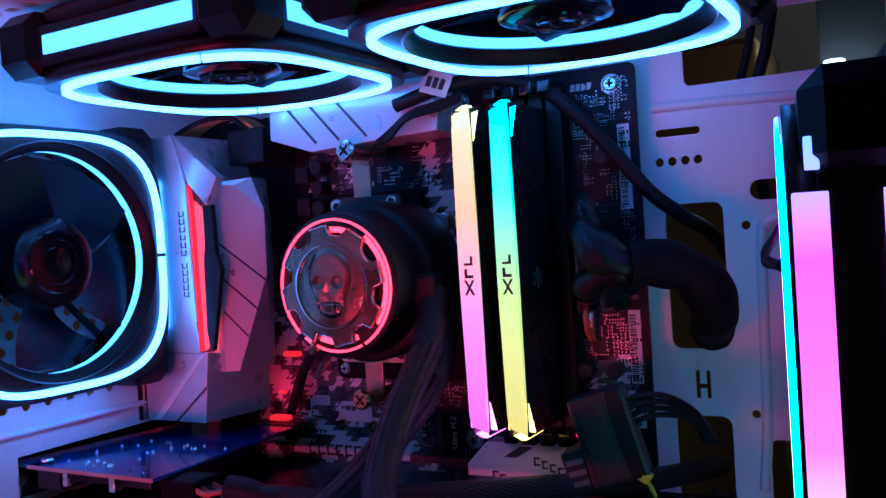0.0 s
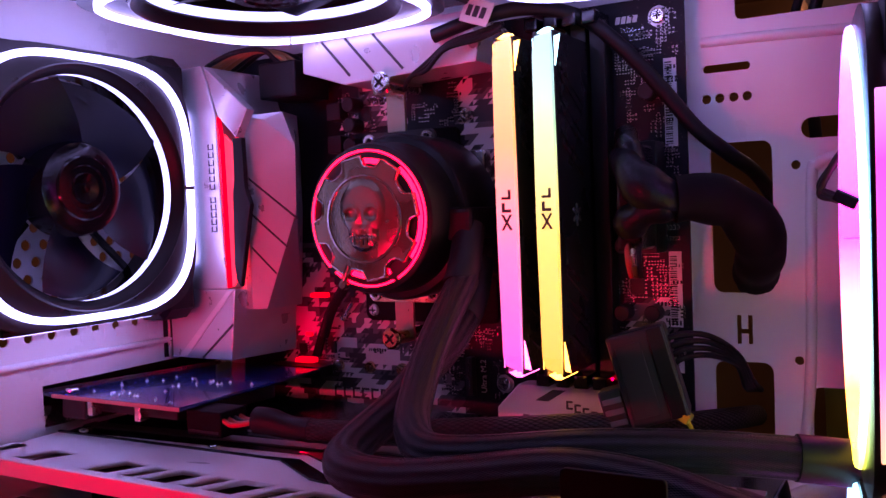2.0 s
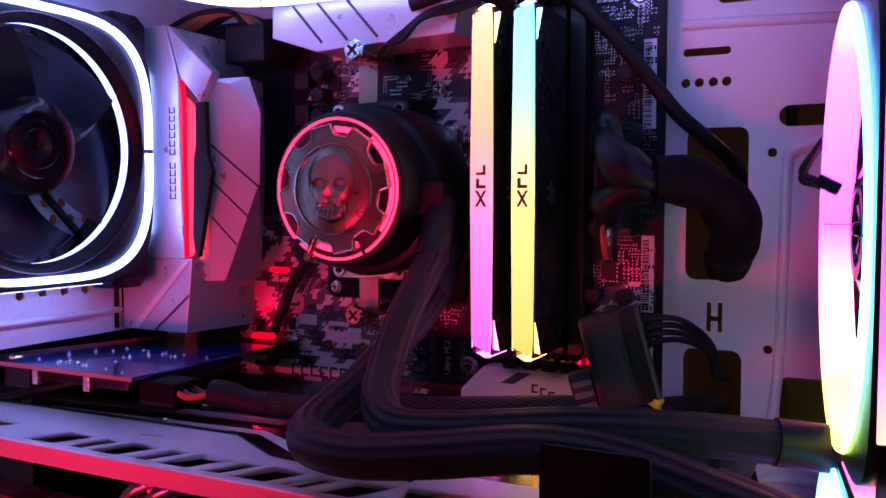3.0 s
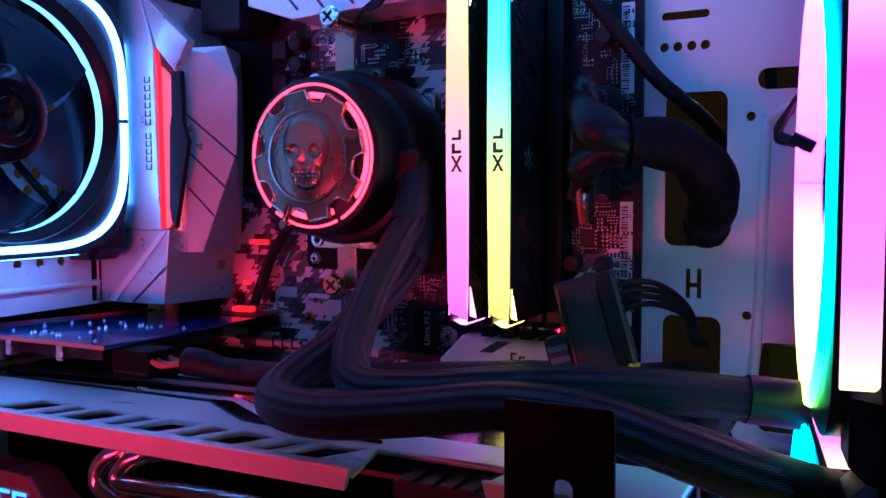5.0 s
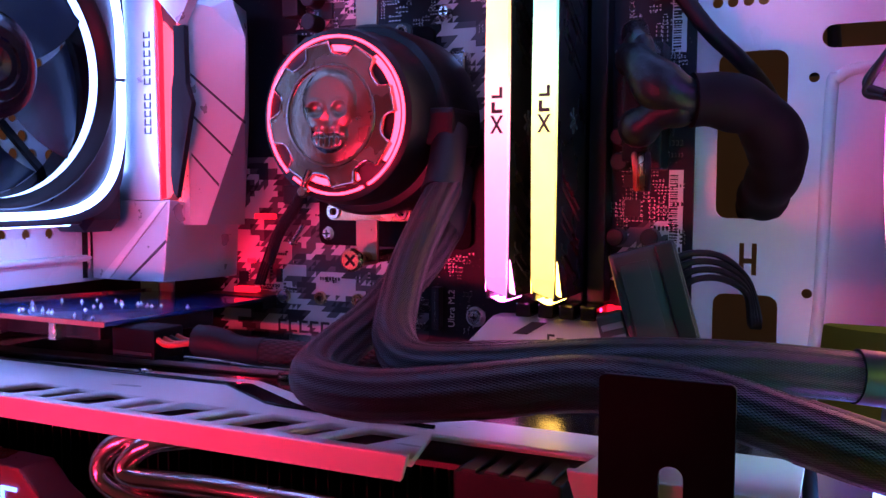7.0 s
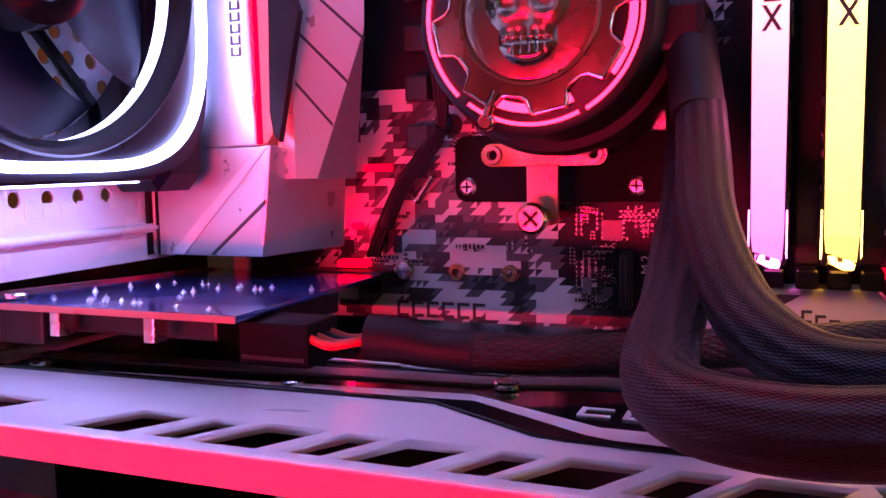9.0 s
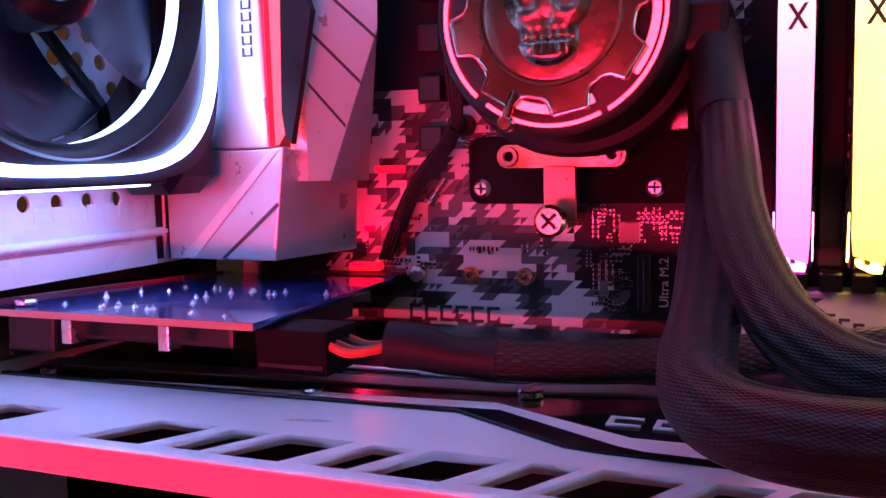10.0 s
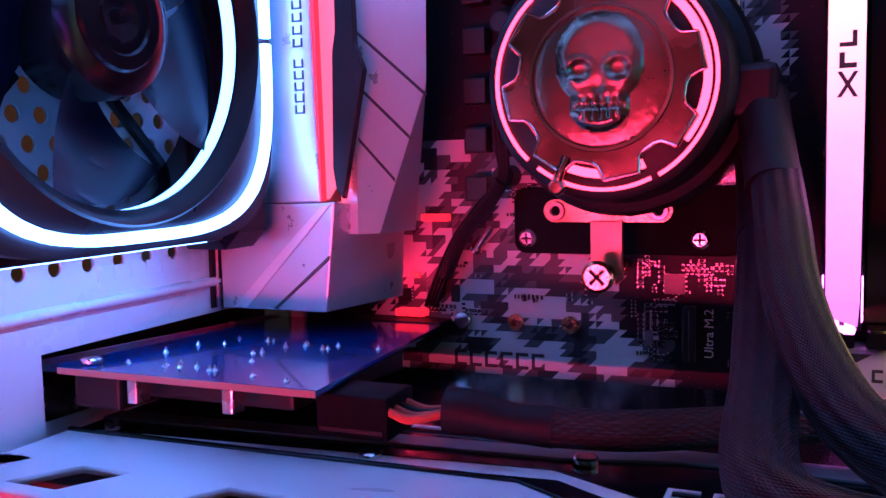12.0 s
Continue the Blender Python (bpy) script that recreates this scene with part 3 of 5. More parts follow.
def case_fan(label, group, ring, inner, side, frame_mat, tall=False):
    """A 120 mm fan, its face in the local xy plane looking along +z, with lit rings and lit bands on its sides."""
    f = thing("case_fan", (0, 0, 0), label, "fan", group)
    outer = square_loop(0.0562, 4.6)
    part("frame", plate([(x, y) for x, y in outer], [circle(0, 0, 0.0516 if tall else 0.0506, 96)], 0.0055, Matrix.Translation((0, 0, -0.0030))), frame_mat, f)
    part("rear_frame", plate([(x, y) for x, y in outer], [circle(0, 0, 0.0530, 64)], 0.0060, Matrix.Translation((0, 0, -0.0235))), frame_mat, f)
    part("shroud", lathe([(0.0525, -0.0060), (0.0525, -0.0205), (0.0540, -0.0205), (0.0540, -0.0060)], 64), frame_mat, f, smooth=True)
    for sx in (-1, 1):
        for sy in (-1, 1):
            part("corner_pad", box(sx * 0.0485 - 0.0118, sx * 0.0485 + 0.0118, sy * 0.0485 - 0.0118, sy * 0.0485 + 0.0118, -0.0268, -0.0034, 0.0050, seg=1), BLACK, f)
    if tall:
        # a glowing ring whose wall shows from the side, and lit bands on one flank
        for k in range(4):
            part("light_segment", lathe([(0.0556, 0.0002), (0.0552, 0.0012), (0.0508, 0.0014), (0.0500, -0.0080), (0.0504, -0.0080), (0.0507, 0.0002), (0.0556, 0.0002)], 20, a0=90 * k + 0.1, a1=90 * k + 89.9), ring, f, smooth=True)
    else:
        led = square_loop(0.0542, 3.4, 384)
        for a, b in ((1, 61), (62, 130), (131, 191), (193, 253), (254, 322), (323, 383)):
            part("light_segment", strip_loop(led, 0.0027, -0.0008, 0.0018, a, b), ring, f)
        # inner ring of light, sunk into the throat behind a dark lip
        part("inner_light", lathe([(0.0472, -0.0056), (0.0468, -0.0056), (0.0466, -0.0094), (0.0472, -0.0094), (0.0472, -0.0056)], 96), inner, f, smooth=True)
        part("bezel", lathe([(0.0473, -0.0056), (0.0464, -0.0050), (0.0464, -0.0042), (0.0474, -0.0030), (0.0486, -0.0006), (0.0500, 0.0004), (0.0508, -0.0004), (0.0508, -0.0060), (0.0473, -0.0062)], 96), BLACK, f, smooth=True)
        part("throat", lathe([(0.0473, -0.0095), (0.0468, -0.0097), (0.0470, -0.0200), (0.0476, -0.0200), (0.0476, -0.0095), (0.0473, -0.0095)], 72), BLACK_GLOSS, f, smooth=True)
        part("rear_light", lathe([(0.0512, -0.0130), (0.0512, -0.0185), (0.0522, -0.0185), (0.0522, -0.0130), (0.0512, -0.0130)], 64), LED_WHITE_DIM, f, smooth=True)
    for k in range(4):
        m = Matrix.Rotation(radians(90 * k), 4, "Z")
        part("side_panel", box(-0.0385, 0.0385, 0.0540, 0.0570, -0.0205, -0.0062, 0.0008, m=m), frame_mat, f)
        if tall and k == 3:
            part("side_light", box(-0.0340, 0.0400, 0.0566, 0.0576, -0.0084, -0.0012, 0.0004, m=m), side, f)
            part("side_light", box(-0.0455, -0.0385, 0.0566, 0.0576, -0.0070, -0.0040, 0.0004, m=m), side, f)
            part("side_light", box(-0.0340, 0.0400, 0.0566, 0.0576, -0.0255, -0.0185, 0.0004, m=m), side, f)
        elif not tall:
            part("side_light", box(-0.0360, 0.0360, 0.0566, 0.0576, -0.0168, -0.0100, 0.0004, m=m), side, f)
    hub = part("hub", lathe([(0, -0.0040), (0.0150, -0.0042), (0.0188, -0.0056), (0.0198, -0.0090), (0.0198, -0.0200), (0, -0.0200)], 48), BLACK_GLOSS, f, smooth=True)
    part("hub_cap", lathe([(0.0, -0.0022), (0.0016, -0.0024), (0.0020, -0.0038), (0.0060, -0.0032), (0.0066, -0.0038), (0.0090, -0.0038), (0.0096, -0.0031), (0.0128, -0.0031), (0.0134, -0.0039)], 40), BLACK_GLOSS, hub, smooth=True)
    for k in range(5):
        bm = bmesh.new()
        rows = []
        for i in range(7):
            r = 0.0190 + i * 0.00445
            a = radians(k * 72 + 40 + i * 3.2)
            w = radians(58 + i * 0.8)
            rows.append([bm.verts.new((r * math.cos(a + w * (j / 4 - 0.5)), r * math.sin(a + w * (j / 4 - 0.5)), -0.0070 - 0.0110 * j / 4 - 0.0015 * math.sin(math.pi * j / 4))) for j in range(5)])
        for p, q in zip(rows, rows[1:]):
            for j in range(4):
                bm.faces.new((p[j], q[j], q[j + 1], p[j + 1]))
        bmesh.ops.solidify(bm, geom=bm.faces[:], thickness=0.0008)
        part("blade", bm, SMOKE, f, smooth=True)
    for k in range(4):
        part("strut", box(0.0190, 0.0535, -0.0013, 0.0013, -0.0262, -0.0236, 0.0004, m=Matrix.Rotation(radians(45 + 90 * k), 4, "Z")), BLACK, f)
    return f


FACE_X = Matrix(((0, 0, 1, 0), (1, 0, 0, 0), (0, 1, 0, 0), (0, 0, 0, 1)))       # face looks along +x
FACE_DOWN = Matrix(((1, 0, 0, 0), (0, -1, 0, 0), (0, 0, -1, 0), (0, 0, 0, 1)))  # face looks down
rear_fan = case_fan("black case fan with white light rings on the rear panel", "white-lit case fans", LED_WHITE, LED_WHITE_SOFT, LED_WHITE_SIDE, FAN_BLACK)
rear_fan.matrix_basis = Matrix.Translation((-0.0938, -0.1114, 0.3412)) @ FACE_X
top_fan = case_fan("black case fan with white light rings hanging under the roof", "white-lit case fans", LED_WHITE, LED_WHITE_SOFT, LED_WHITE_BAND, FAN_BLACK)
top_fan.matrix_basis = Matrix.Translation((-0.0130, -0.0905, 0.4052)) @ FACE_DOWN
copy_thing(top_fan, Matrix.Translation((0.1195, -0.0835, 0.4052)) @ FACE_DOWN)
front_fan = case_fan("black radiator fan with a rainbow light ring at the front", "rainbow-lit radiator fans", RAINBOW, RAINBOW, RAINBOW_SIDE, FAN_BLACK, tall=True)
FRONT = Matrix.Translation((0.1885, -0.1030, 0.3125)) @ Matrix.Rotation(radians(8.2), 4, "Z") @ Matrix(((0, 0, -1, 0), (-1, 0, 0, 0), (0, 1, 0, 0), (0, 0, 0, 1)))
front_fan.matrix_basis = FRONT
ff = copy_thing(front_fan, FRONT @ Matrix.Translation((0, 0, -0.0560)))
ff["label"] = "radiator fan with rainbow lights on the radiator's far side"
fl = copy_thing(front_fan, FRONT @ Matrix.Translation((0, -0.1170, 0)) @ Matrix.Rotation(radians(90), 4, "Z"))
fl["label"] = "lower black radiator fan with a rainbow light ring"


def radiator():
    r = thing("radiator", (0.22, -0.10, 0.25), "black water-cooling radiator between its fans", "radiator")
    tip = FRONT
    part("core", box(-0.056, 0.056, -0.150, 0.0600, -0.0545, -0.0285, 0.001, m=tip), BLACK_MATT, r)
    part("top_tank", box(-0.0600, 0.0600, 0.0602, 0.0760, -0.0545, -0.0285, 0.002, m=tip), BLACK, r)
    part("side_rail", box(0.0562, 0.0600, -0.150, 0.0600, -0.0550, -0.0280, 0.0008, m=tip), BLACK, r)
    part("side_rail", box(-0.0600, -0.0562, -0.150, 0.0600, -0.0550, -0.0280, 0.0008, m=tip), BLACK, r)
    # foot that carries the stack on the case floor
    part("foot", box(-0.058, 0.058, -0.2825, -0.1502, -0.0545, -0.0285, 0.001, m=tip), BLACK, r)
    # loose fan lead with its plug, hanging at the ring's edge
    lead = thing("fan_lead", (0.176, -0.05, 0.33), "black fan lead and plug tied to the radiator fan", "cable")
    for k in range(2):
        part("wire", tube([(0.1865, -0.054, 0.3480 - k * 0.003), (0.1795, -0.051 - k * 0.002, 0.3370), (0.1742, -0.049, 0.3290 - k * 0.002), (0.1785, -0.051, 0.3258 - k * 0.001), (0.1845, -0.055, 0.3225)], 0.0012, 10), BLACK, lead, smooth=True)
    part("plug", box(-0.0036, 0.0036, -0.0026, 0.0026, -0.0020, 0.0020, 0.0006, m=Matrix.Translation((0.1822, -0.0535, 0.3246)) @ Matrix.Rotation(radians(28), 4, "Y")), BLACK_GLOSS, lead)


radiator()


# ---------------------------------------------------------------- motherboard
def hook(u, v, w, h, t):
    """The outline of a plain hooked bar that stands for a letter."""
    return [(u, v), (u + w, v), (u + w, v + t), (u + t, v + t), (u + t, v + h - t), (u + w, v + h - t), (u + w, v + h), (u, v + h)]


def camouflage(board):
    """The printed three-tone camouflage: stepped cells with slanted teeth, one flat ink layer a tone."""
    rng = random.Random(11)
    s = 0.0025

    def covered(x, z):
        j = 0.004 * noise.noise(Vector((x * 150, z * 150, 5)))
        return (-0.092 < x < -0.004 + j and 0.222 < z < 0.312) or (x < 0.014 + j and 0.222 < z < 0.2475 + j and x > -0.09) \
            or (0.0175 + j < x < 0.047 and 0.318 < z < 0.392) or (0.092 + j < x < 0.112 and 0.258 < z < 0.284 + j) or (-0.050 < x < -0.012 + j and 0.366 + j < z < 0.392)

    def tone(i, k):
        x, z = i * s, k * s
        if not covered(x, z):
            return 0
        n = noise.noise(Vector((i * 0.21 + k * 0.06, k * 0.27, 3.1))) + 0.55 * noise.noise(Vector(((i // 2) * 0.9, (k // 2) * 0.9, 8.7)))
        return 3 if n > 0.06 else 2 if n > -0.20 else 1
    cells = {(i, k): tone(i, k) for i in range(-38, 46) for k in range(88, 158)}
    out = {1: ([], []), 2: ([], []), 3: ([], [])}

    def face(t, pts):
        if t:
            v, f = out[t]
            f.append(tuple(range(len(v), len(v) + len(pts))))
            v.extend((px * s, -0.00004 * t, pz * s) for px, pz in pts)
    for (i, k), t in cells.items():
        right, left = cells.get((i + 1, k), t), cells.get((i - 1, k), t)
        a, b, c, d = (i, k), (i + 1, k), (i + 1, k + 1), (i, k + 1)
        if right != t and rng.random() < 0.55:
            face(t, (a, c, d))
            face(right, (a, b, c))
        elif left != t and rng.random() < 0.30:
            face(t, (a, b, c))
            face(left, (a, c, d))
        else:
            face(t, (a, b, c, d))
    for t, mat in ((1, PRINT_DARK), (2, PRINT_GREY), (3, PRINT_LIGHT)):
        me = bpy.data.meshes.new("camouflage_print")
        me.from_pydata(out[t][0], [], out[t][1])
        part("camouflage_print", me, mat, board)["kind"] = "stuff"


def motherboard():
    rng = random.Random(4)
    mb = thing("motherboard", (0, 0, 0.30), "black motherboard with grey camouflage print and silver heatsinks", "motherboard")
    bx0, bx1, bz0, bz1 = -0.1195, 0.1200, 0.165, 0.4080
    hs = [circle(0.110, 0.400, 0.0020), circle(0.036, 0.2475, 0.0020)]
    pcb = part("circuit_board", plate(rounded(bx0, bx1, bz0, bz1, 0.003), hs, 0.0016, Matrix.Translation((0, 0.0008, 0)) @ FLAT), PCB, mb)
    camouflage(pcb)
    for x, z, in ((0.110, 0.400), (0.040, 0.401), (0.036, 0.2475)):
        s = part("screw", cyl((x, -0.0001, z), (0, -1, 0), 0.0031, 0.0022, 20, 0.0006), STEEL, mb, smooth=True)
        part("cross_slot", box(x - 0.0016, x + 0.0016, -0.0026, -0.0024, z - 0.0003, z + 0.0003, 0, box(x - 0.0003, x + 0.0003, -0.0026, -0.0024, z - 0.0016, z + 0.0016)), BLACK, s)
        part("washer", cyl((x, 0.0, z), (0, -1, 0), 0.0042, 0.0003, 20), SOLDER, mb)
    # socket frame screws
    for x, z in ((0.0230, 0.2795), (-0.0320, 0.2795), (0.0225, 0.3690)):
        s = part("socket_screw", cyl((x, -0.0001, z), (0, -1, 0), 0.0030, 0.0040, 18, 0.0010), STEEL, mb, smooth=True)
        part("cross_slot", box(x - 0.0017, x + 0.0017, -0.0044, -0.0042, z - 0.0003, z + 0.0003, 0, box(x - 0.0003, x + 0.0003, -0.0044, -0.0042, z - 0.0017, z + 0.0017)), BLACK, s)
    part("socket_frame", prism(rounded(-0.0365, 0.0350, 0.2745, 0.2960, 0.0040), -0.0030, -0.0002, 0.0006), BLACK_MATT, mb)
    part("socket_frame", prism(rounded(-0.0340, 0.0180, 0.3520, 0.3640, 0.0030), -0.0030, -0.0002, 0.0006), BLACK_MATT, mb)
    # threaded standoffs for a storage stick
    for x in (-0.0560, -0.0372, -0.0185):
        part("standoff", lathe([(0.0012, 0.0), (0.0012, 0.0020), (0.0026, 0.0020), (0.0029, 0.0014), (0.0029, 0.0), (0.0012, 0)], 20, m=Matrix.Translation((x, -0.0001, 0.2510)) @ Matrix.Rotation(radians(90), 4, "X")), BRASS, mb, smooth=True)
    part("stick_screw", cyl((-0.0560, -0.0018, 0.2510), (0, -1, 0), 0.0030, 0.0012, 18, 0.0004), STEEL, mb, smooth=True)
    part("loose_screw", cyl((-0.0500, -0.0030, 0.2755), (0.0060, -0.0006, 0.0080), 0.0011, 0.0095, 12, 0.0003, cyl((-0.0505, -0.0030, 0.2748), (0.0060, -0.0006, 0.0080), 0.0022, 0.0012, 14)), STEEL, mb, smooth=True)
    # storage slot with its printed name
    slot = part("storage_slot", box(0.0180, 0.0215, -0.0042, -0.0002, 0.2415, 0.2590, 0.0004), CHIP, mb)
    pin = part("contact", box(0.0172, 0.0180, -0.0012, -0.0002, 0.2422, 0.2425), SOLDER, slot)
    blade = part("contact", box(0.0196, 0.0200, -0.0046, -0.0041, 0.2422, 0.2426), SOLDER, slot)
    for i in range(1, 20):
        for first in (pin, blade):
            o = first.copy()
            scene.collection.objects.link(o)
            o.location.z = first.location.z + i * 0.0008
    for lx, lz, lw in BOARD_LEDS:
        part("board_diode", box(lx - 0.0020, lx + 0.0020, -0.0016, -0.0002, lz - 0.0010, lz + 0.0010, 0.0003), RED_GLOW_SOFT, mb, "small red diode")
    part("slot_name", words("Ultra M.2", 0.0040, 0.00005, Matrix.Translation((0.0266, -0.0004, 0.2502)) @ FLAT @ Matrix.Rotation(radians(90), 4, "Z")), TRACE, mb)
    # maker's mark as plain grey bars
    for i in range(6):
        part("mark_bar", prism(hook(-0.0600 + i * 0.0056, 0.2348, 0.0044, 0.0056, 0.0011), -0.0003, -0.0001), GREY_INK, mb)
    # chips
    for x, z, w, h, t, mat in ((0.0150, 0.2655, 0.0062, 0.0062, 0.0016, CHIP_GREY), (-0.0668, 0.2614, 0.0058, 0.0066, 0.0012, CHIP_GREY), (-0.0785, 0.2588, 0.0048, 0.0048, 0.0012, CHIP), (0.0070, 0.2480, 0.0026, 0.0046, 0.0010, CHIP_GREY),
                               (-0.0590, 0.2600, 0.0030, 0.0060, 0.0012, CHIP), (0.0980, 0.3020, 0.0060, 0.0044, 0.0013, CHIP), (0.0985, 0.2920, 0.0058, 0.0062, 0.0013, CHIP), (0.0990, 0.3420, 0.0100, 0.0110, 0.0030, CHIP), (0.0990, 0.3300, 0.0100, 0.0100, 0.0030, CHIP),
                               (0.1000, 0.2720, 0.0062, 0.0050, 0.0022, CHIP_GREY), (-0.0200, 0.3880, 0.0060, 0.0080, 0.0012, CHIP), (-0.034, 0.374, 0.007, 0.007, 0.0012, CHIP)):
        c = part("chip", box(x - w / 2, x + w / 2, -t, -0.0001, z - h / 2, z + h / 2, 0.0002), mat, mb)
        bm = None
        for i in range(4):
            for s in (-1, 1):
                zz = z - h / 2 + h * (i + 0.5) / 4
                bm = box(x + s * w / 2 - 0.0004, x + s * w / 2 + 0.0006, -0.0004, -0.0001, zz - 0.0002, zz + 0.0002, 0, bm)
        part("pins", bm, SOLDER, c)
    part("chip_writing", words("P3.30", 0.0021, 0.00003, Matrix.Translation((-0.0668, -0.00125, 0.2606)) @ FLAT), BLACK, mb)
    # chokes and capacitors of the supply beside the socket
    for i in range(6):
        z = 0.2960 + i * 0.0160
        part("choke", box(-0.0520, -0.0440, -0.0075, -0.0002, z - 0.0042, z + 0.0042, 0.0008), CHIP, mb)
    for i in range(9):
        z = 0.3000 + i * 0.0098
        cp = part("capacitor", cyl((-0.0380, -0.0002, z), (0, -1, 0), 0.0036, 0.0090, 20, 0.0005), CHIP, mb, smooth=True)
    for x, z in ((0.0935, 0.2815), (0.1060, 0.2815), (0.0945, 0.3180), (0.0945, 0.3090), (0.106, 0.3700)):
        part("capacitor", cyl((x, -0.0002, z), (0, -1, 0), 0.0033, 0.0075, 20, 0.0005), CHIP, mb, smooth=True)
    # hundreds of tiny soldered pieces and marks
    dark, tin, ink = bmesh.new(), bmesh.new(), bmesh.new()

    def scatter(x0, x1, z0, z1, n):
        while n > 0:
            x, z = round(rng.uniform(x0, x1) / 0.0011) * 0.0011, round(rng.uniform(z0, z1) / 0.0011) * 0.0011
            w, h = rng.choice(((0.0010, 0.0005), (0.0005, 0.0010), (0.0014, 0.0008), (0.0008, 0.0014)))
            row = rng.choice((1, 3, 4, 5, 6))
            n -= row
            for _ in range(row):
                soldered(x, z, w, h)
                x, z = (x, z - h - 0.0007) if w > h else (x + w + 0.0007, z)
                if not (x0 <= x <= x1 and z0 <= z <= z1):
                    break

    def soldered(x, z, w, h):
        add_box(dark, x - w / 2, x + w / 2, -0.0006, -0.0001, z - h / 2, z + h / 2)
        if w > h:
            add_box(tin, x - w / 2 - 0.0003, x - w / 2, -0.0006, -0.0001, z - h / 2, z + h / 2)
            add_box(tin, x + w / 2, x + w / 2 + 0.0003, -0.0006, -0.0001, z - h / 2, z + h / 2)
        else:
            add_box(tin, x - w / 2, x + w / 2, -0.0006, -0.0001, z - h / 2 - 0.0003, z - h / 2)
            add_box(tin, x - w / 2, x + w / 2, -0.0006, -0.0001, z + h / 2, z + h / 2 + 0.0003)
        if rng.random() < 0.3:
            add_box(ink, x - w / 2, x + w / 2, -0.00025, -0.0001, z + h / 2 + 0.0006, z + h / 2 + 0.0008)

    def add_box(bm, x0, x1, y0, y1, z0, z1):
        v = [bm.verts.new(c) for c in ((x0, y0, z0), (x1, y0, z0), (x1, y0, z1), (x0, y0, z1), (x0, y1, z0), (x1, y1, z0), (x1, y1, z1), (x0, y1, z1))]
        for f in ((0, 1, 2, 3), (0, 4, 5, 1), (1, 5, 6, 2), (2, 6, 7, 3), (3, 7, 4, 0)):
            bm.faces.new([v[i] for i in f])
    scatter(-0.075, -0.050, 0.252, 0.272, 50)
    scatter(-0.040, -0.012, 0.258, 0.264, 34)
    scatter(0.002, 0.0155, 0.240, 0.262, 90)
    scatter(0.004, 0.034, 0.2625, 0.2740, 80)
    scatter(0.0295, 0.034, 0.240, 0.262, 24)
    scatter(-0.040, -0.028, 0.285, 0.300, 50)
    scatter(0.089, 0.117, 0.262, 0.322, 260)
    scatter(0.089, 0.117, 0.330, 0.404, 330)
    scatter(-0.050, 0.020, 0.365, 0.384, 230)
    scatter(0.030, 0.050, 0.36, 0.40, 60)
    for nm, bm, mt, lab in (("small_component", dark, CHIP, "tiny black soldered parts"), ("solder_joint", tin, SOLDER, "tiny bright solder joints"), ("print_mark", ink, TRACE, "tiny white printed marks")):
        o = part(nm, bm, mt, mb, lab)
        o["kind"] = "stuff"
    # paper barcode labels along the right edge
    for z0, z1 in ((0.3480, 0.3830), (0.2755, 0.3060), (0.2570, 0.2630)):
        lb = part("barcode_label", box(0.1115, 0.1165, -0.0005, -0.0001, z0, z1), LABEL_WHITE, mb, "white paper label with plain bars")
        bm, z = None, z0 + 0.001
        while z < z1 - 0.0015:
            t = rng.choice((0.0002, 0.0003, 0.0005, 0.0007))
            bm = box(0.1119, 0.1147, -0.0007, -0.0005, z, z + t, 0, bm)
            z += t + rng.choice((0.0003, 0.0004, 0.0006))
        part("barcode_print", bm, BLACK, lb)
    bm = None
    for i in range(4):
        bm = prism([(0.0920 + i * 0.0024, 0.3990), (0.0938 + i * 0.0024, 0.3990), (0.0944 + i * 0.0024, 0.4018), (0.0926 + i * 0.0024, 0.4018)], -0.0003, -0.0001, 0, bm)
    part("print_block", bm, TRACE, mb)
    # memory slots
    for x in (0.0625, 0.0712, 0.0792, 0.0872):
        s = part("memory_slot", box(x - 0.0033, x + 0.0033, -0.0090, -0.0002, 0.2570, 0.3980, 0.0006), BLACK, mb)
        for z in (0.2545, 0.4005):
            part("latch", box(x - 0.0030, x + 0.0030, -0.0190, -0.0010, z - 0.0030, z + 0.0026, 0.0009), BLACK_GLOSS, s)
    # wide expansion slot hidden under the card and the graphics slot
    part("expansion_slot", box(-0.0950, -0.0605, -0.0110, -0.0002, 0.2455, 0.2512, 0.0006), BLACK, mb)
    part("graphics_slot", box(-0.0800, 0.0150, -0.0110, -0.0002, 0.2180, 0.2255, 0.0006), BLACK, mb)
    # main supply socket
    part("supply_socket", box(0.1010, 0.1110, -0.0140, -0.0002, 0.3060, 0.3500, 0.0006), BLACK, mb)
    part("header_socket", box(0.0980, 0.1080, -0.0090, -0.0002, 0.2480, 0.2700, 0.0006), BLACK, mb)
    # red edge lights by the memory and under the rear cover
    part("edge_light", box(0.0880, 0.0960, -0.0030, -0.0008, 0.2530, 0.2555, 0.0004), RED_GLOW_SOFT, mb, "small red glowing light")
    part("edge_light", box(-0.0800, -0.0690, -0.0060, -0.0010, 0.2520, 0.2545, 0.0004), RED_GLOW_SOFT, mb, "small red glowing light")
    part("edge_light", box(-0.0700, -0.0600, -0.0040, -0.0008, 0.2850, 0.2875, 0.0004), RED_GLOW_SOFT, mb, "small red glowing light")
    part("edge_light", box(-0.0660, -0.0560, -0.0040, -0.0008, 0.3850, 0.3870, 0.0004), RED_GLOW_SOFT, mb, "small red glowing light")

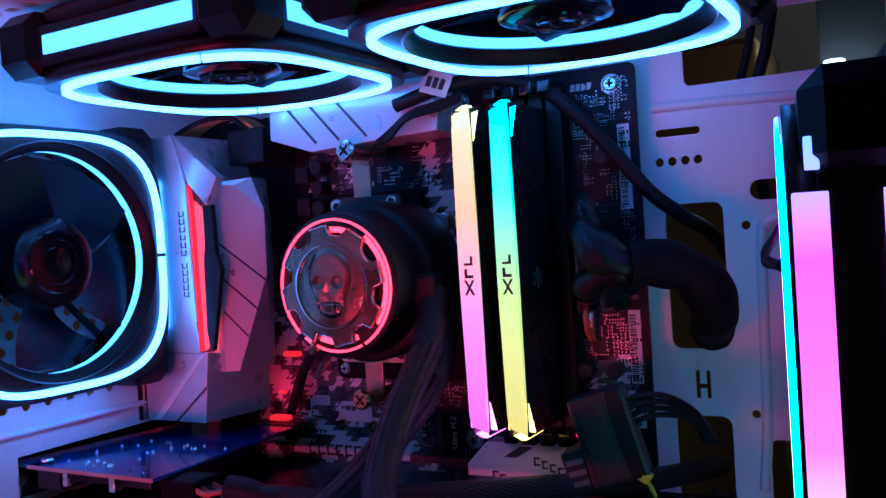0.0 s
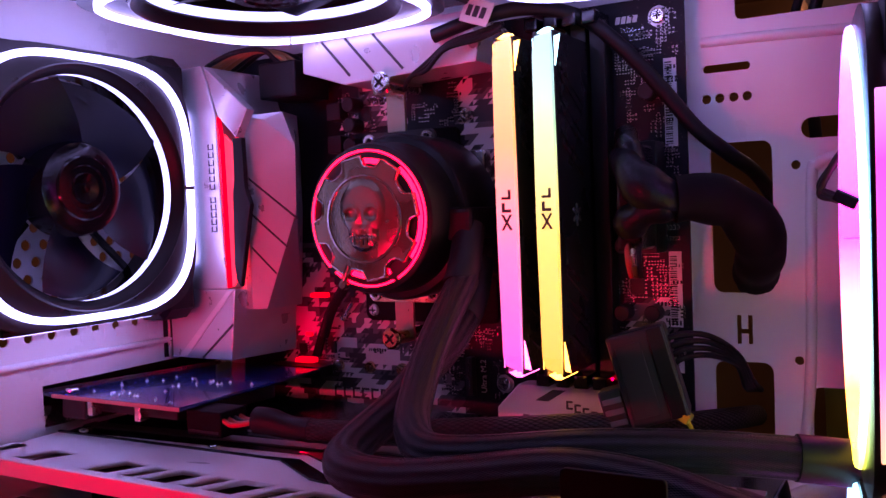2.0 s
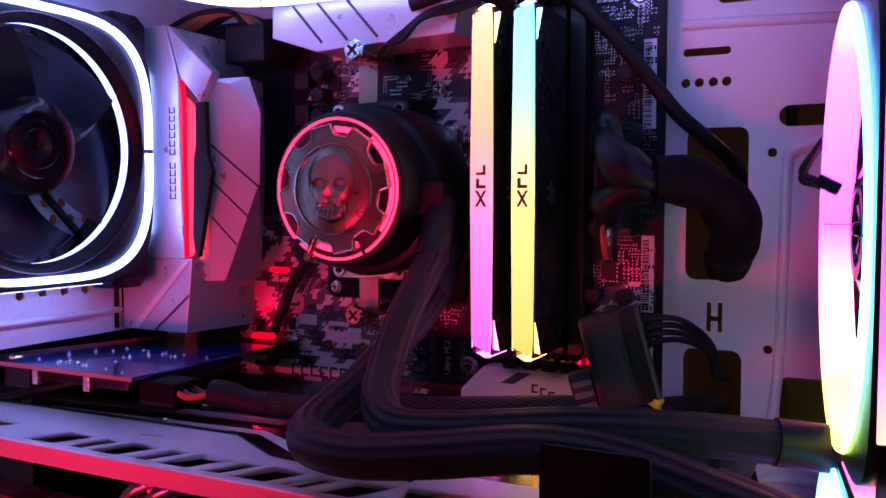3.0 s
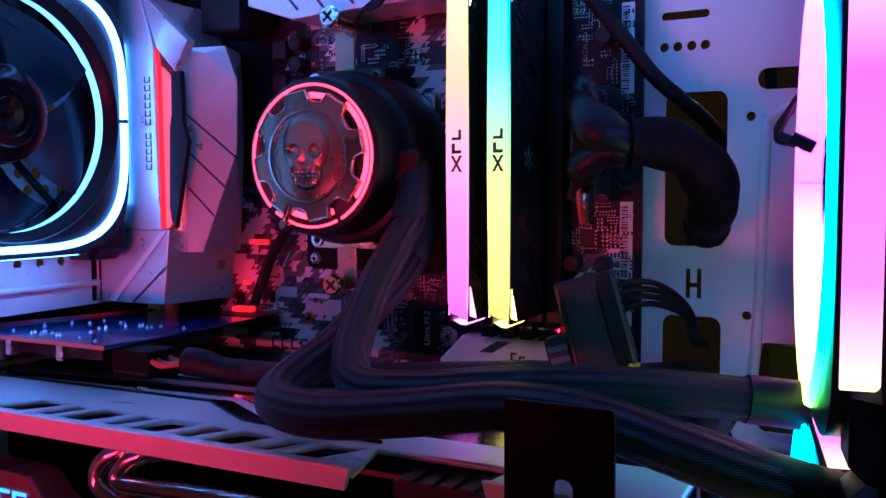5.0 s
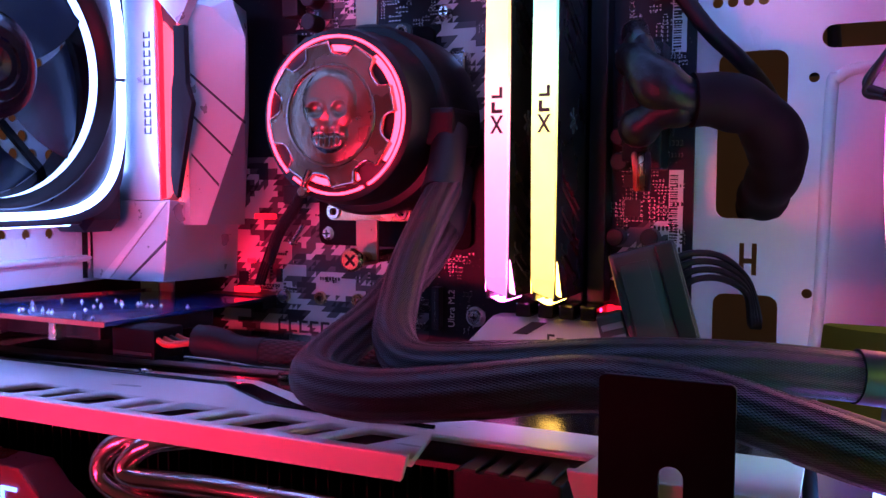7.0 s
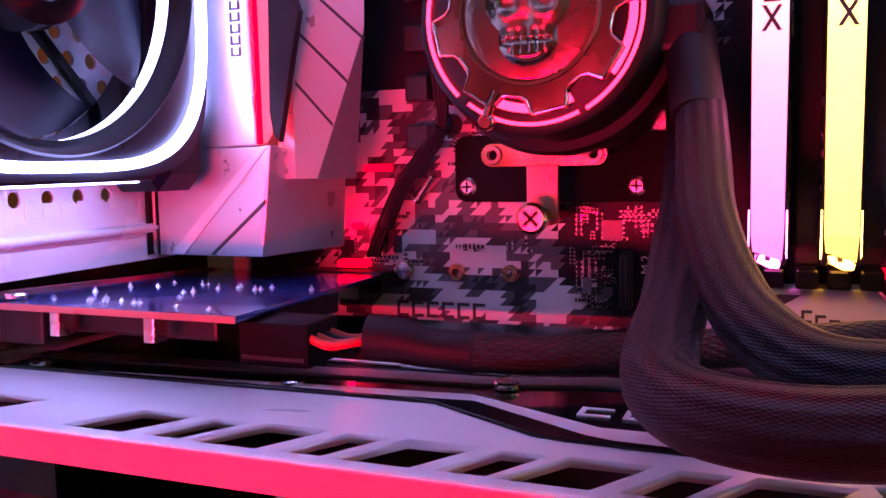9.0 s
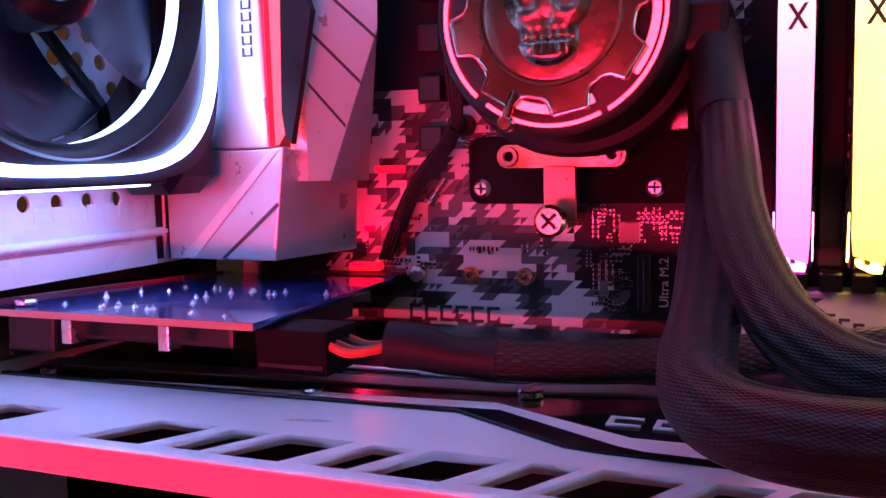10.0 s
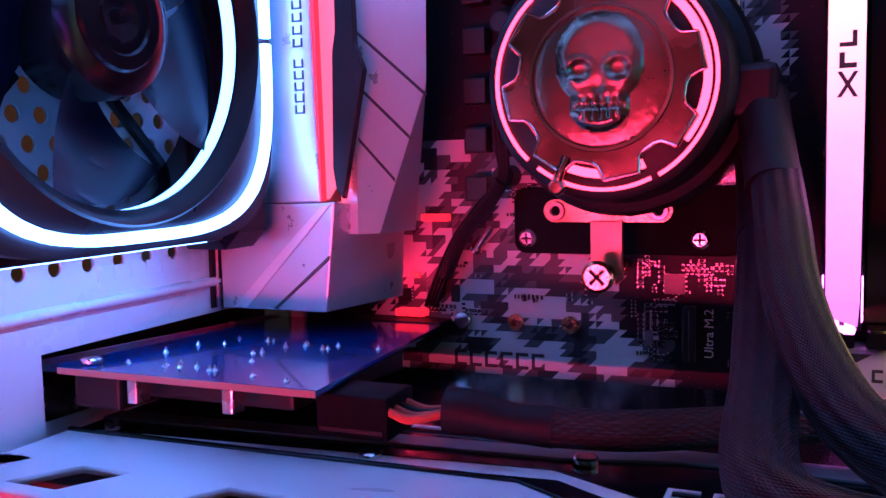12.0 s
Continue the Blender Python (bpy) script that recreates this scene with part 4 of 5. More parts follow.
    # rear port cover: a tall panel, a slanted strip across its head and a cut foot
    cov = part("rear_cover", prism([(-0.1195, 0.2936), (-0.0815, 0.2936), (-0.0834, 0.3738), (-0.0912, 0.3978), (-0.1195, 0.3978)], -0.0500, -0.0015, 0.0006), SILVER, mb, "satin silver rear port cover")
    part("head_strip", prism([(-0.0829, 0.3738), (-0.0722, 0.3632), (-0.0645, 0.3755), (-0.0908, 0.3978)], -0.0492, -0.0440, 0.0005), SILVER, cov)
    part("cover_foot", prism([(-0.1195, 0.2602), (-0.0808, 0.2602), (-0.0766, 0.2940), (-0.0815, 0.2934), (-0.1195, 0.2934)], -0.0500, -0.0120, 0.0006,
                             taper=[(-0.1195, 0.2602), (-0.0735, 0.2602), (-0.0720, 0.2880), (-0.0815, 0.2930), (-0.1195, 0.2930)]), SILVER, cov)
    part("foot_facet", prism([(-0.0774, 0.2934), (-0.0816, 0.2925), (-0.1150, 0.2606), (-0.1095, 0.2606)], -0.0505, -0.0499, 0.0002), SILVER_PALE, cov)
    part("groove", prism([(-0.0998, 0.2606), (-0.0985, 0.2606), (-0.0788, 0.2766), (-0.0790, 0.2777)], -0.0504, -0.0496), SILVER_DARK, cov)
    for q in [0.3203 + k * 0.0034 for k in range(5)] + [0.3400 + k * 0.0037 for k in range(6)]:
        part("name_bar", prism([(x, z) for z, x in hook(q, -0.0890, 0.0026, 0.0033, 0.0005)], -0.0504, -0.0501), SILVER_DARK, cov)
    part("light_strip", prism([(-0.0822, 0.2936), (-0.0780, 0.2990), (-0.0758, 0.3590), (-0.0826, 0.3655)], -0.0466, -0.0446), LED_RED_STRIP, mb, "red glowing light strip")
    # recess wall made to glow, for the red the strip throws on it
    part("strip_wall_red_glow", prism([(-0.0820, 0.2936), (-0.0812, 0.2945), (-0.0818, 0.3650), (-0.0832, 0.3735)], -0.0495, -0.0468), RED_GLOW_SOFT, mb)
    blade = [(-0.0758, 0.3632), (-0.0702, 0.3632), (-0.0696, 0.3400), (-0.0668, 0.3325), (-0.0750, 0.2945), (-0.0772, 0.2975), (-0.0782, 0.3040), (-0.0772, 0.3380), (-0.0760, 0.3440)]
    part("black_blade", prism(blade, -0.0478, -0.0450, 0.0003), BLACK, mb, "black trim blade")
    # glowing line added to redden the heatsink's left margin; no lamp sits here
    part("margin_red_glow", box(-0.0786, -0.0770, -0.0426, -0.0419, 0.2850, 0.3680, 0.0002), LED_RED_STRIP, mb, "red glow added along the heatsink's left margin")
    for k in range(3):
        part("port_edge", box(-0.1209 + k * 0.0007, -0.1205 + k * 0.0007, -0.0540 + k * 0.002, -0.0440, 0.2605, 0.3960), STEEL if k == 1 else BLACK, mb)
    # voltage heatsink: a narrow flat, a wide slanted face with three grooves, a cut lower corner
    slant = lambda x: -0.0425 + 0.7 * (x + 0.073)
    rim = [(-0.0786, 0.2836), (-0.0730, 0.2836), (-0.0676, 0.2836), (-0.0548, 0.3290), (-0.0543, 0.3594), (-0.0656, 0.3717), (-0.0730, 0.3735), (-0.0786, 0.3745)]
    bm = bmesh.new()
    v = [bm.verts.new((x, -0.0418 if x < -0.0735 else slant(x), z)) for x, z in rim]
    low, edge = bm.verts.new((-0.0668, -0.0150, 0.2830)), bm.verts.new((-0.0605, -0.0300, 0.3755))
    root = [bm.verts.new((x, -0.0030, z)) for x, z in ((-0.0786, 0.2836), (-0.0760, 0.2830), (-0.0730, 0.3290), (-0.0730, 0.3594), (-0.0740, 0.3765), (-0.0786, 0.3745))]
    for f in ((v[0], v[1], v[6], v[7]), (v[1], v[2], v[3], v[4], v[5], v[6]), (v[2], low, v[3]), (v[5], v[4], edge), (v[7], v[6], v[5], edge, root[4], root[5]),
              (v[0], root[0], root[1], low, v[2], v[1]), (low, root[1], root[2], v[3]), (v[3], root[2], root[3], v[4]), (v[4], root[3], root[4], edge), (v[7], root[5], root[0], v[0])):
        bm.faces.new(f)
    hs_ = part("side_heatsink", bm, SILVER, mb, "satin silver voltage heatsink")
    for xa, za, xb, zb in ((-0.0722, 0.3445, -0.0550, 0.3257), (-0.0722, 0.3285, -0.0594, 0.3128), (-0.0722, 0.3124, -0.0634, 0.2998)):
        bm = bmesh.new()
        fr = [bm.verts.new((x, slant(x) - 0.0002, z)) for x, z in ((xa, za - 0.0006), (xb, zb - 0.0006), (xb, zb + 0.0006), (xa, za + 0.0006))]
        bk = [bm.verts.new((q.co.x, q.co.y + 0.0012, q.co.z)) for q in fr]
        bm.faces.new(fr)
        for k in range(4):
            bm.faces.new((fr[k], bk[k], bk[(k + 1) % 4], fr[(k + 1) % 4]))
        part("groove", bm, SILVER_DARK, hs_)
    # top heatsink with fins along its upper edge
    th = part("top_heatsink", prism([(-0.0470, 0.3915), (-0.0235, 0.3838), (0.0430, 0.3865), (0.0445, 0.3960), (0.0390, 0.4045), (-0.0465, 0.4065)], -0.0300, -0.0020, 0.0005), SILVER, mb, "satin silver finned top heatsink")
    for i in range(4):
        part("fin", box(-0.0460, 0.0400, -0.0285 + i * 0.0062, -0.0262 + i * 0.0062, 0.4046, 0.4080 - i * 0.0002, 0.0003), SILVER, th)
    for xa in (-0.0360, -0.0230, -0.0080):
        part("groove", prism([(xa, 0.4040), (xa + 0.0010, 0.4046), (xa + 0.0160, 0.3880), (xa + 0.0152, 0.3872)], -0.0303, -0.0285), SILVER_DARK, th)
    # chip set cover below the memory
    ch = part("chipset_cover", prism([(0.0376, 0.2396), (0.0478, 0.2503), (0.0885, 0.2513), (0.0960, 0.2440), (0.0960, 0.1950), (0.0376, 0.1950)], -0.0120, -0.0020, 0.0008), SILVER_PALE, mb, "pale silver chip set cover")
    for i in range(6):
        part("name_bar", prism(hook(0.0700 + i * 0.0036, 0.2412 - i * 0.0012, 0.0028, 0.0036, 0.0008), -0.0124, -0.0120), SILVER_DARK, ch)
    for i in range(5):
        part("name_bar", prism(hook(0.0500 + i * 0.0036, 0.2340 - i * 0.0012, 0.0028, 0.0036, 0.0008), -0.0124, -0.0120), SILVER_DARK, ch)
    part("inlay", prism([(0.0560, 0.2440), (0.0640, 0.2490), (0.0700, 0.2490), (0.0620, 0.2440)], -0.0124, -0.0119), SILVER_DARK, ch)
    return mb


motherboard()


# ---------------------------------------------------------------- memory
def memory_module(x, glow_mat, tip_mat, lit):
    zc = 0.3265
    m = thing("memory_module", (x, -0.02, zc), "black memory module with a " + lit + " light bar", "memory module", "memory modules")
    h = 0.0655
    for s in (-1, 1):
        sp = part("heat_spreader", box(x + s * 0.0036 - 0.0007, x + s * 0.0036 + 0.0007, -0.0430, -0.0092, zc - h, zc + h, 0.0004), RAM_BLACK, m)
        for i in range(9):
            z = zc - 0.052 + i * 0.0125
            if abs(i - 4) < 2:
                continue
            bm = bmesh.new()
            for a, b in (((-0.0385, z), (-0.0180, z - 0.0120)), ((-0.0385, z + 0.0040), (-0.0180, z - 0.0080))):
                p = [(a[0], a[1]), (a[0], a[1] + 0.0018), (b[0], b[1] + 0.0018), (b[0], b[1])]
                lo = [bm.verts.new((x + s * 0.0043, y, zz)) for y, zz in p]
                hi = [bm.verts.new((x + s * 0.0049, y * 0.999, zz + 0.0003)) for y, zz in p]
                bm.faces.new(hi)
                for j in range(4):
                    bm.faces.new((lo[j], hi[j], hi[(j + 1) % 4], lo[(j + 1) % 4]))
            part("ridge", bm, RAM_BLACK, sp)
    part("board", box(x - 0.0006, x + 0.0006, -0.0400, -0.0040, zc - h + 0.0005, zc + h - 0.0005), CHIP, m)
    # light bar: wider in the middle, slanted at both ends
    bm = bmesh.new()
    sec = []
    for z, w, y in ((-h + 0.0010, 0.0034, -0.0434), (-h + 0.0075, 0.0038, -0.0452), (-0.010, 0.0041, -0.0458), (0.010, 0.0041, -0.0458), (h - 0.0085, 0.0038, -0.0452), (h - 0.0010, 0.0034, -0.0434)):
        up = 0.0022 if z < -0.06 else -0.0008 if z > 0.06 else 0.0
        sec.append([bm.verts.new(c) for c in ((x - w, y, zc + z + up), (x + w, y, zc + z), (x + w, -0.0431, zc + z), (x - w, -0.0431, zc + z + up))])
    for a, b in zip(sec, sec[1:]):
        for j in range(4):
            bm.faces.new((a[j], a[(j + 1) % 4], b[(j + 1) % 4], b[j]))
    bm.faces.new(sec[0])
    bm.faces.new(sec[-1])
    bar = part("light_bar", bm, glow_mat, m, lit + " glowing diffuser bar")
    # lit windows let into the side faces at both ends
    for s in (-1, 1):
        for e in (-1, 1):
            z0 = zc + e * (h - 0.0010)
            z1 = zc + e * (h - 0.0135)
            bm = bmesh.new()
            lo = [bm.verts.new((x + s * 0.0037, y, z)) for y, z in ((-0.0428, z0 - e * 0.0015), (-0.0428, z1), (-0.0375, z0))]
            hi = [bm.verts.new((x + s * 0.0046, y, z)) for y, z in ((-0.0428, z0 - e * 0.0015), (-0.0428, z1), (-0.0375, z0))]
            bm.faces.new(hi)
            bm.faces.new(lo[::-1])
            for j in range(3):
                bm.faces.new((lo[j], hi[j], hi[(j + 1) % 3], lo[(j + 1) % 3]))
            part("light_window", bm, tip_mat, m)
    # bright diffuser ends under and over the bar
    for e in (-1, 1):
        part("bar_tip", prism([(x - 0.0026, zc + e * (h - 0.0006)), (x + 0.0032, zc + e * (h - 0.0006)), (x + 0.0028, zc + e * (h + 0.0010)), (x + 0.0006, zc + e * (h + 0.0010))], -0.0432, -0.0260 if e < 0 else -0.0390, 0.0002), tip_mat, m)
    # maker's mark: three plain dark shapes on the bar
    zl = zc - 0.0090
    yb = -0.0461
    bm = prism([(x - 0.0020, zl), (x - 0.0010, zl), (x + 0.0026, zl + 0.0060), (x + 0.0016, zl + 0.0060)], yb, yb + 0.0003)
    bm = prism([(x + 0.0016, zl), (x + 0.0026, zl), (x - 0.0010, zl + 0.0060), (x - 0.0020, zl + 0.0060)], yb - 0.0001, yb + 0.0003, 0, bm)
    bm = box(x - 0.0016, x + 0.0022, yb, yb + 0.0003, zl + 0.0068, zl + 0.0080, 0, bm)
    bm = box(x - 0.0016, x - 0.0004, yb, yb + 0.0003, zl + 0.0080, zl + 0.0105, 0, bm)
    bm = box(x - 0.0016, x + 0.0022, yb, yb + 0.0003, zl + 0.0118, zl + 0.0128, 0, bm)
    bm = box(x + 0.0012, x + 0.0022, yb, yb + 0.0003, zl + 0.0128, zl + 0.0155, 0, bm)
    part("mark", bm, GREY_INK, bar)
    # small star-like badge on the flank
    bm = None
    for k in range(6):
        mm = Matrix.Translation((x + 0.0045, -0.0260, zc - 0.0040)) @ Matrix.Rotation(radians(60 * k), 4, "X")
        bm = box(-0.0001, 0.0004, -0.0006, 0.0006, 0.0010, 0.0044, 0, bm, mm)
    part("badge", bm, CHIP_GREY, m)
    return m


memory_module(0.0618, RAM_GLOW_A, RAM_TIP_A, "yellow to pink")
memory_module(0.0785, RAM_GLOW_B, RAM_TIP_B, "green to yellow")


# ---------------------------------------------------------------- water-cooling pump
PX, PY, PZ = 0.0068, -0.0610, 0.3240


def pump():
    p = thing("cooling_pump", (PX, -0.005, PZ), "black round water pump with red light ring and gear emblem", "water pump")
    back = Matrix.Translation((PX, 0, PZ)) @ Matrix.Rotation(radians(90), 4, "X")      # local z -> world -y
    part("cold_plate", box(PX - 0.028, PX + 0.028, -0.0100, -0.0035, PZ - 0.028, PZ + 0.028, 0.001), STEEL, p)
    part("body", lathe([(0, 0.0102), (0.0345, 0.0102), (0.0352, 0.0120), (0.0352, 0.0380), (0.0340, 0.0400), (0.0315, 0.0408), (0.0310, 0.0560), (0.0300, 0.0590), (0.0280, 0.0600), (0, 0.0600)], 72, m=back), BLACK, p, smooth=True)
    ring = [(0.0270, 0.0598), (0.0270, 0.0606), (0.0279, 0.0606), (0.0279, 0.0598)]
    part("light_ring", lathe(ring, 72, m=back, a0=-60, a1=225), LED_RED, p, "red glowing ring")
    part("light_ring", lathe([(r - 0.0002, z) for r, z in ring], 24, m=back, a0=232, a1=296), LED_RED, p, "red glowing ring")
    part("inner_light", lathe([(0.0222, 0.0598), (0.0222, 0.0603), (0.0244, 0.0603), (0.0244, 0.0598)], 48, m=back, a0=62, a1=118), LED_RED, p, "red glowing ring")
    part("inner_light", lathe([(0.0242, 0.0598), (0.0242, 0.0604), (0.0262, 0.0604), (0.0262, 0.0598)], 72, m=back, a0=-38, a1=50), LED_RED, p, "red glowing ring")
    part("inner_light", lathe([(0.0222, 0.0598), (0.0222, 0.0603), (0.0244, 0.0603), (0.0244, 0.0598)], 48, m=back, a0=245, a1=296), LED_RED, p, "red glowing ring")
    # cast emblem: a toothed disc with a rim, a domed skull shape and a drop at its foot
    outline = []
    for k in range(8):
        a = 360 / 8 * k + 12
        for da, r in ((-17.5, 0.0211), (-14.0, 0.0218), (-10.0, 0.0254), (10.0, 0.0254), (14.0, 0.0218), (17.5, 0.0211)):
            outline.append((r * math.cos(radians(a + da)), r * math.sin(radians(a + da))))
    em = part("emblem", plate(outline, [], 0.0022, back @ Matrix.Translation((0, 0, 0.0618))), EMBLEM, p, "cast metal gear emblem")
    bm = None
    for (xa, ya), (xb, yb) in zip(outline, outline[1:] + outline[:1]):
        bm = tube([back @ Vector((xa * 0.985, ya * 0.985, 0.0630)), back @ Vector((xb * 0.985, yb * 0.985, 0.0630))], 0.00042, 8, 1, bm=bm)
    part("edge_bead", bm, EMBLEM_EDGE, em, smooth=True)
    bm = lathe([(0.0168, 0.0628), (0.0170, 0.0636), (0.0178, 0.0636), (0.0181, 0.0628)], 56, m=back)
    part("rim", bm, EMBLEM_EDGE, em, smooth=True)
    bm = lathe([(0.0, 0.0632), (0.0120, 0.0632), (0.0158, 0.0630), (0.0168, 0.0628)], 48, m=back)
    part("field", bm, EMBLEM, em, smooth=True)
    n, bm = 64, bmesh.new()
    grid = []
    for i in range(n + 1):
        row = []
        for j in range(n + 1):
            u, v = (i / n - 0.5) * 0.024, (j / n - 0.5) * 0.026
            top = 1 - (u / 0.0082) ** 2 - ((v - 0.0035) / 0.0085) ** 2
            jaw = 1 - (u / 0.0056) ** 2 - ((v + 0.0046) / 0.0050) ** 2
            h = max(0, top, jaw * 0.8)
            h = 0.0013 * min(1, h * 2.6) ** 0.6 if h > 0 else 0
            for ex in (-0.0036, 0.0036):
                r2 = math.hypot((u - ex) / 0.0021, (v - 0.0016) / 0.0019)
                h += 0.00045 * math.exp(-((r2 - 1.15) / 0.25) ** 2) - 0.0011 * math.exp(-r2 ** 4)
            h -= 0.0006 * math.exp(-((u / 0.0010) ** 2 + ((v + 0.0014) / 0.0011) ** 2))
            if -0.0074 < v < -0.0032 and abs(u) < 0.0048:
                h -= 0.0005 * (0.5 + 0.5 * math.cos(u * 2 * math.pi / 0.0016)) ** 3 + 0.0005 * math.exp(-((v + 0.0052) / 0.0003) ** 2)
            row.append(bm.verts.new(back @ Vector((u * 1.32, v * 1.32 - 0.0002, 0.0632 + h))))
        grid.append(row)
    for i in range(n):
        for j in range(n):
            bm.faces.new((grid[i][j], grid[i + 1][j], grid[i + 1][j + 1], grid[i][j + 1]))
    for f in [f for f in bm.faces if all((back.inverted() @ v.co).z < 0.06325 for v in f.verts)]:
        bm.faces.remove(f)
    bmesh.ops.delete(bm, geom=[v for v in bm.verts if not v.link_faces], context="VERTS")
    part("relief", bm, EMBLEM, em, smooth=True)
    part("drop", tube([(PX - 0.0085, -0.0622, PZ - 0.0190), (PX - 0.0105, -0.0625, PZ - 0.0235), (PX - 0.0112, -0.0624, PZ - 0.0262)], 0.0014, 12, 6, bm=cyl((PX - 0.0112, -0.0610, PZ - 0.0265), (0, -1, 0), 0.0021, 0.0030, 16, 0.0006)), EMBLEM, em, smooth=True)
    # clamps above and below with their screws
    for s in (-1, 1):
        zc = PZ + s * 0.0345
        xc = -0.0012
        cl = part("clamp", plate(rounded(xc - 0.0190, xc + 0.0190, zc - 0.0034, zc + 0.0034, 0.0033), [circle(xc - 0.0152, zc, 0.0015), circle(xc + 0.0152, zc, 0.0015)], 0.0014, Matrix.Translation((0, -0.0220, 0)) @ FLAT), BRASS if s < 0 else PLUG_BLACK, p, "metal clamp")
        z2 = zc + s * 0.0030
        part("tongue", box(xc - 0.0045, xc + 0.0050, -0.0240, -0.0226, min(z2, z2 + s * 0.0170), max(z2, z2 + s * 0.0170), 0.0003, box(xc - 0.0045, xc + 0.0050, -0.0340, -0.0241, z2 + s * 0.0165 - 0.0007, z2 + s * 0.0165 + 0.0007)), TONGUE, cl)
        for sx in (-1, 1):
            part("ear", lathe([(0.0016, 0), (0.0016, 0.0012), (0.0027, 0.0012), (0.0030, 0.0)], 20, m=Matrix.Translation((xc + sx * 0.0152, -0.0227, zc)) @ Matrix.Rotation(radians(90), 4, "X")), STEEL, cl, smooth=True)
        zs = zc + s * (0.0180 if s < 0 else 0.0235)
        sc = part("clamp_screw", cyl((xc + 0.0004, -0.0036, zs), (0, -1, 0), 0.0026, 0.0300, 20, 0, cyl((xc + 0.0004, -0.0335, zs), (0, -1, 0), 0.0046, 0.0032, 28, 0.0010)), BRASS if s < 0 else STEEL, p, "cross-head clamp screw", smooth=True)
        mm = Matrix.Translation((xc + 0.0004, -0.0368, zs)) @ Matrix.Rotation(radians(45), 4, "Y")
        part("cross_slot", box(-0.0028, 0.0028, -0.0002, 0.0002, -0.0005, 0.0005, 0, box(-0.0005, 0.0005, -0.0002, 0.0002, -0.0028, 0.0028, 0, None, mm), mm), BLACK, sc)
    # outlets on the flank
    part("outlet", box(PX + 0.028, PX + 0.0400, -0.0480, -0.0220, PZ - 0.0100, PZ + 0.0030, 0.002), BLACK, p)
    # thin pump leads
    ld = thing("pump_lead", (-0.03, -0.01, 0.28), "thin black pump lead running down over the board", "cable")
    for k in range(4):
        o = k * 0.0013
        part("wire", tube([(-0.020 - o, -0.030, 0.352), (-0.0300 - o, -0.024, 0.338), (-0.0335 - o, -0.018, 0.315), (-0.0350 - o * 0.6, -0.014, 0.300), (-0.0420 - o, -0.011, 0.291), (-0.0520 - o, -0.008, 0.280), (-0.0600 - o, -0.006, 0.266), (-0.0640 - o, -0.006, 0.256)], 0.00075, 8, 8), SHRINK, ld, smooth=True)
    part("sleeve", tube([(-0.0365, -0.014, 0.2985), (-0.0430, -0.0115, 0.2905), (-0.0530, -0.0085, 0.2800), (-0.0605, -0.006, 0.2665)], 0.0024, 12, 8), SLEEVE_FINE, ld, smooth=True)


pump()


def tubes():
    """The two sleeved hoses from the pump to the radiator."""
    a = thing("cooling_hose", (0.05, -0.06, 0.28), "thick black braided cooling hose curving over the graphics card", "hose", "cooling hoses")
    pa = [(0.0468, -0.0540, 0.2993), (0.0492, -0.0720, 0.2885), (0.0518, -0.0900, 0.2765), (0.0568, -0.1070, 0.2660), (0.0635, -0.1215, 0.2590), (0.0745, -0.1310, 0.2550), (0.0930, -0.1330, 0.2560), (0.1240, -0.1260, 0.2590), (0.1500, -0.1150, 0.2585), (0.1720, -0.1030, 0.2560), (0.1900, -0.0960, 0.2540)]
    part("sleeve", tube(pa, 0.0059, 28, 12), SLEEVE, a, smooth=True)
    part("collar", tube([(0.0425, -0.0400, 0.3190), (0.0440, -0.0460, 0.3100), (0.0455, -0.0520, 0.3025), (0.0466, -0.0585, 0.2965)], 0.0064, 24, 6), SHRINK, a, smooth=True)
    part("collar", tube([(0.1735, -0.1025, 0.2560), (0.1820, -0.0990, 0.2550), (0.1900, -0.0958, 0.2540)], 0.0064, 24, 6), SHRINK, a, smooth=True)
    b = thing("cooling_hose", (0.045, -0.06, 0.27), "thick black braided cooling hose looping in front of its twin", "hose", "cooling hoses")
    pb = [(0.0440, -0.0480, 0.2850), (0.0452, -0.0660, 0.2755), (0.0466, -0.0880, 0.2680), (0.0478, -0.1080, 0.2605), (0.0482, -0.1270, 0.2555), (0.0510, -0.1405, 0.2528), (0.0590, -0.1480, 0.2515), (0.0750, -0.1505, 0.2515), (0.0960, -0.1480, 0.2540), (0.1220, -0.1420, 0.2572), (0.1440, -0.1410, 0.2562), (0.1620, -0.1410, 0.2520), (0.1800, -0.1410, 0.2475), (0.1980, -0.1400, 0.2440)]
    part("sleeve", tube(pb, 0.0063, 28, 12), SLEEVE, b, smooth=True)
    part("collar", tube([(0.0420, -0.0330, 0.3050), (0.0432, -0.0390, 0.2950), (0.0438, -0.0450, 0.2880), (0.0440, -0.0510, 0.2830)], 0.0066, 24, 6), SHRINK, b, smooth=True)
    part("collar", tube([(0.1640, -0.1387, 0.2510), (0.1800, -0.1400, 0.2475), (0.1980, -0.1402, 0.2440)], 0.0067, 24, 6), SHRINK, b, smooth=True)


tubes()


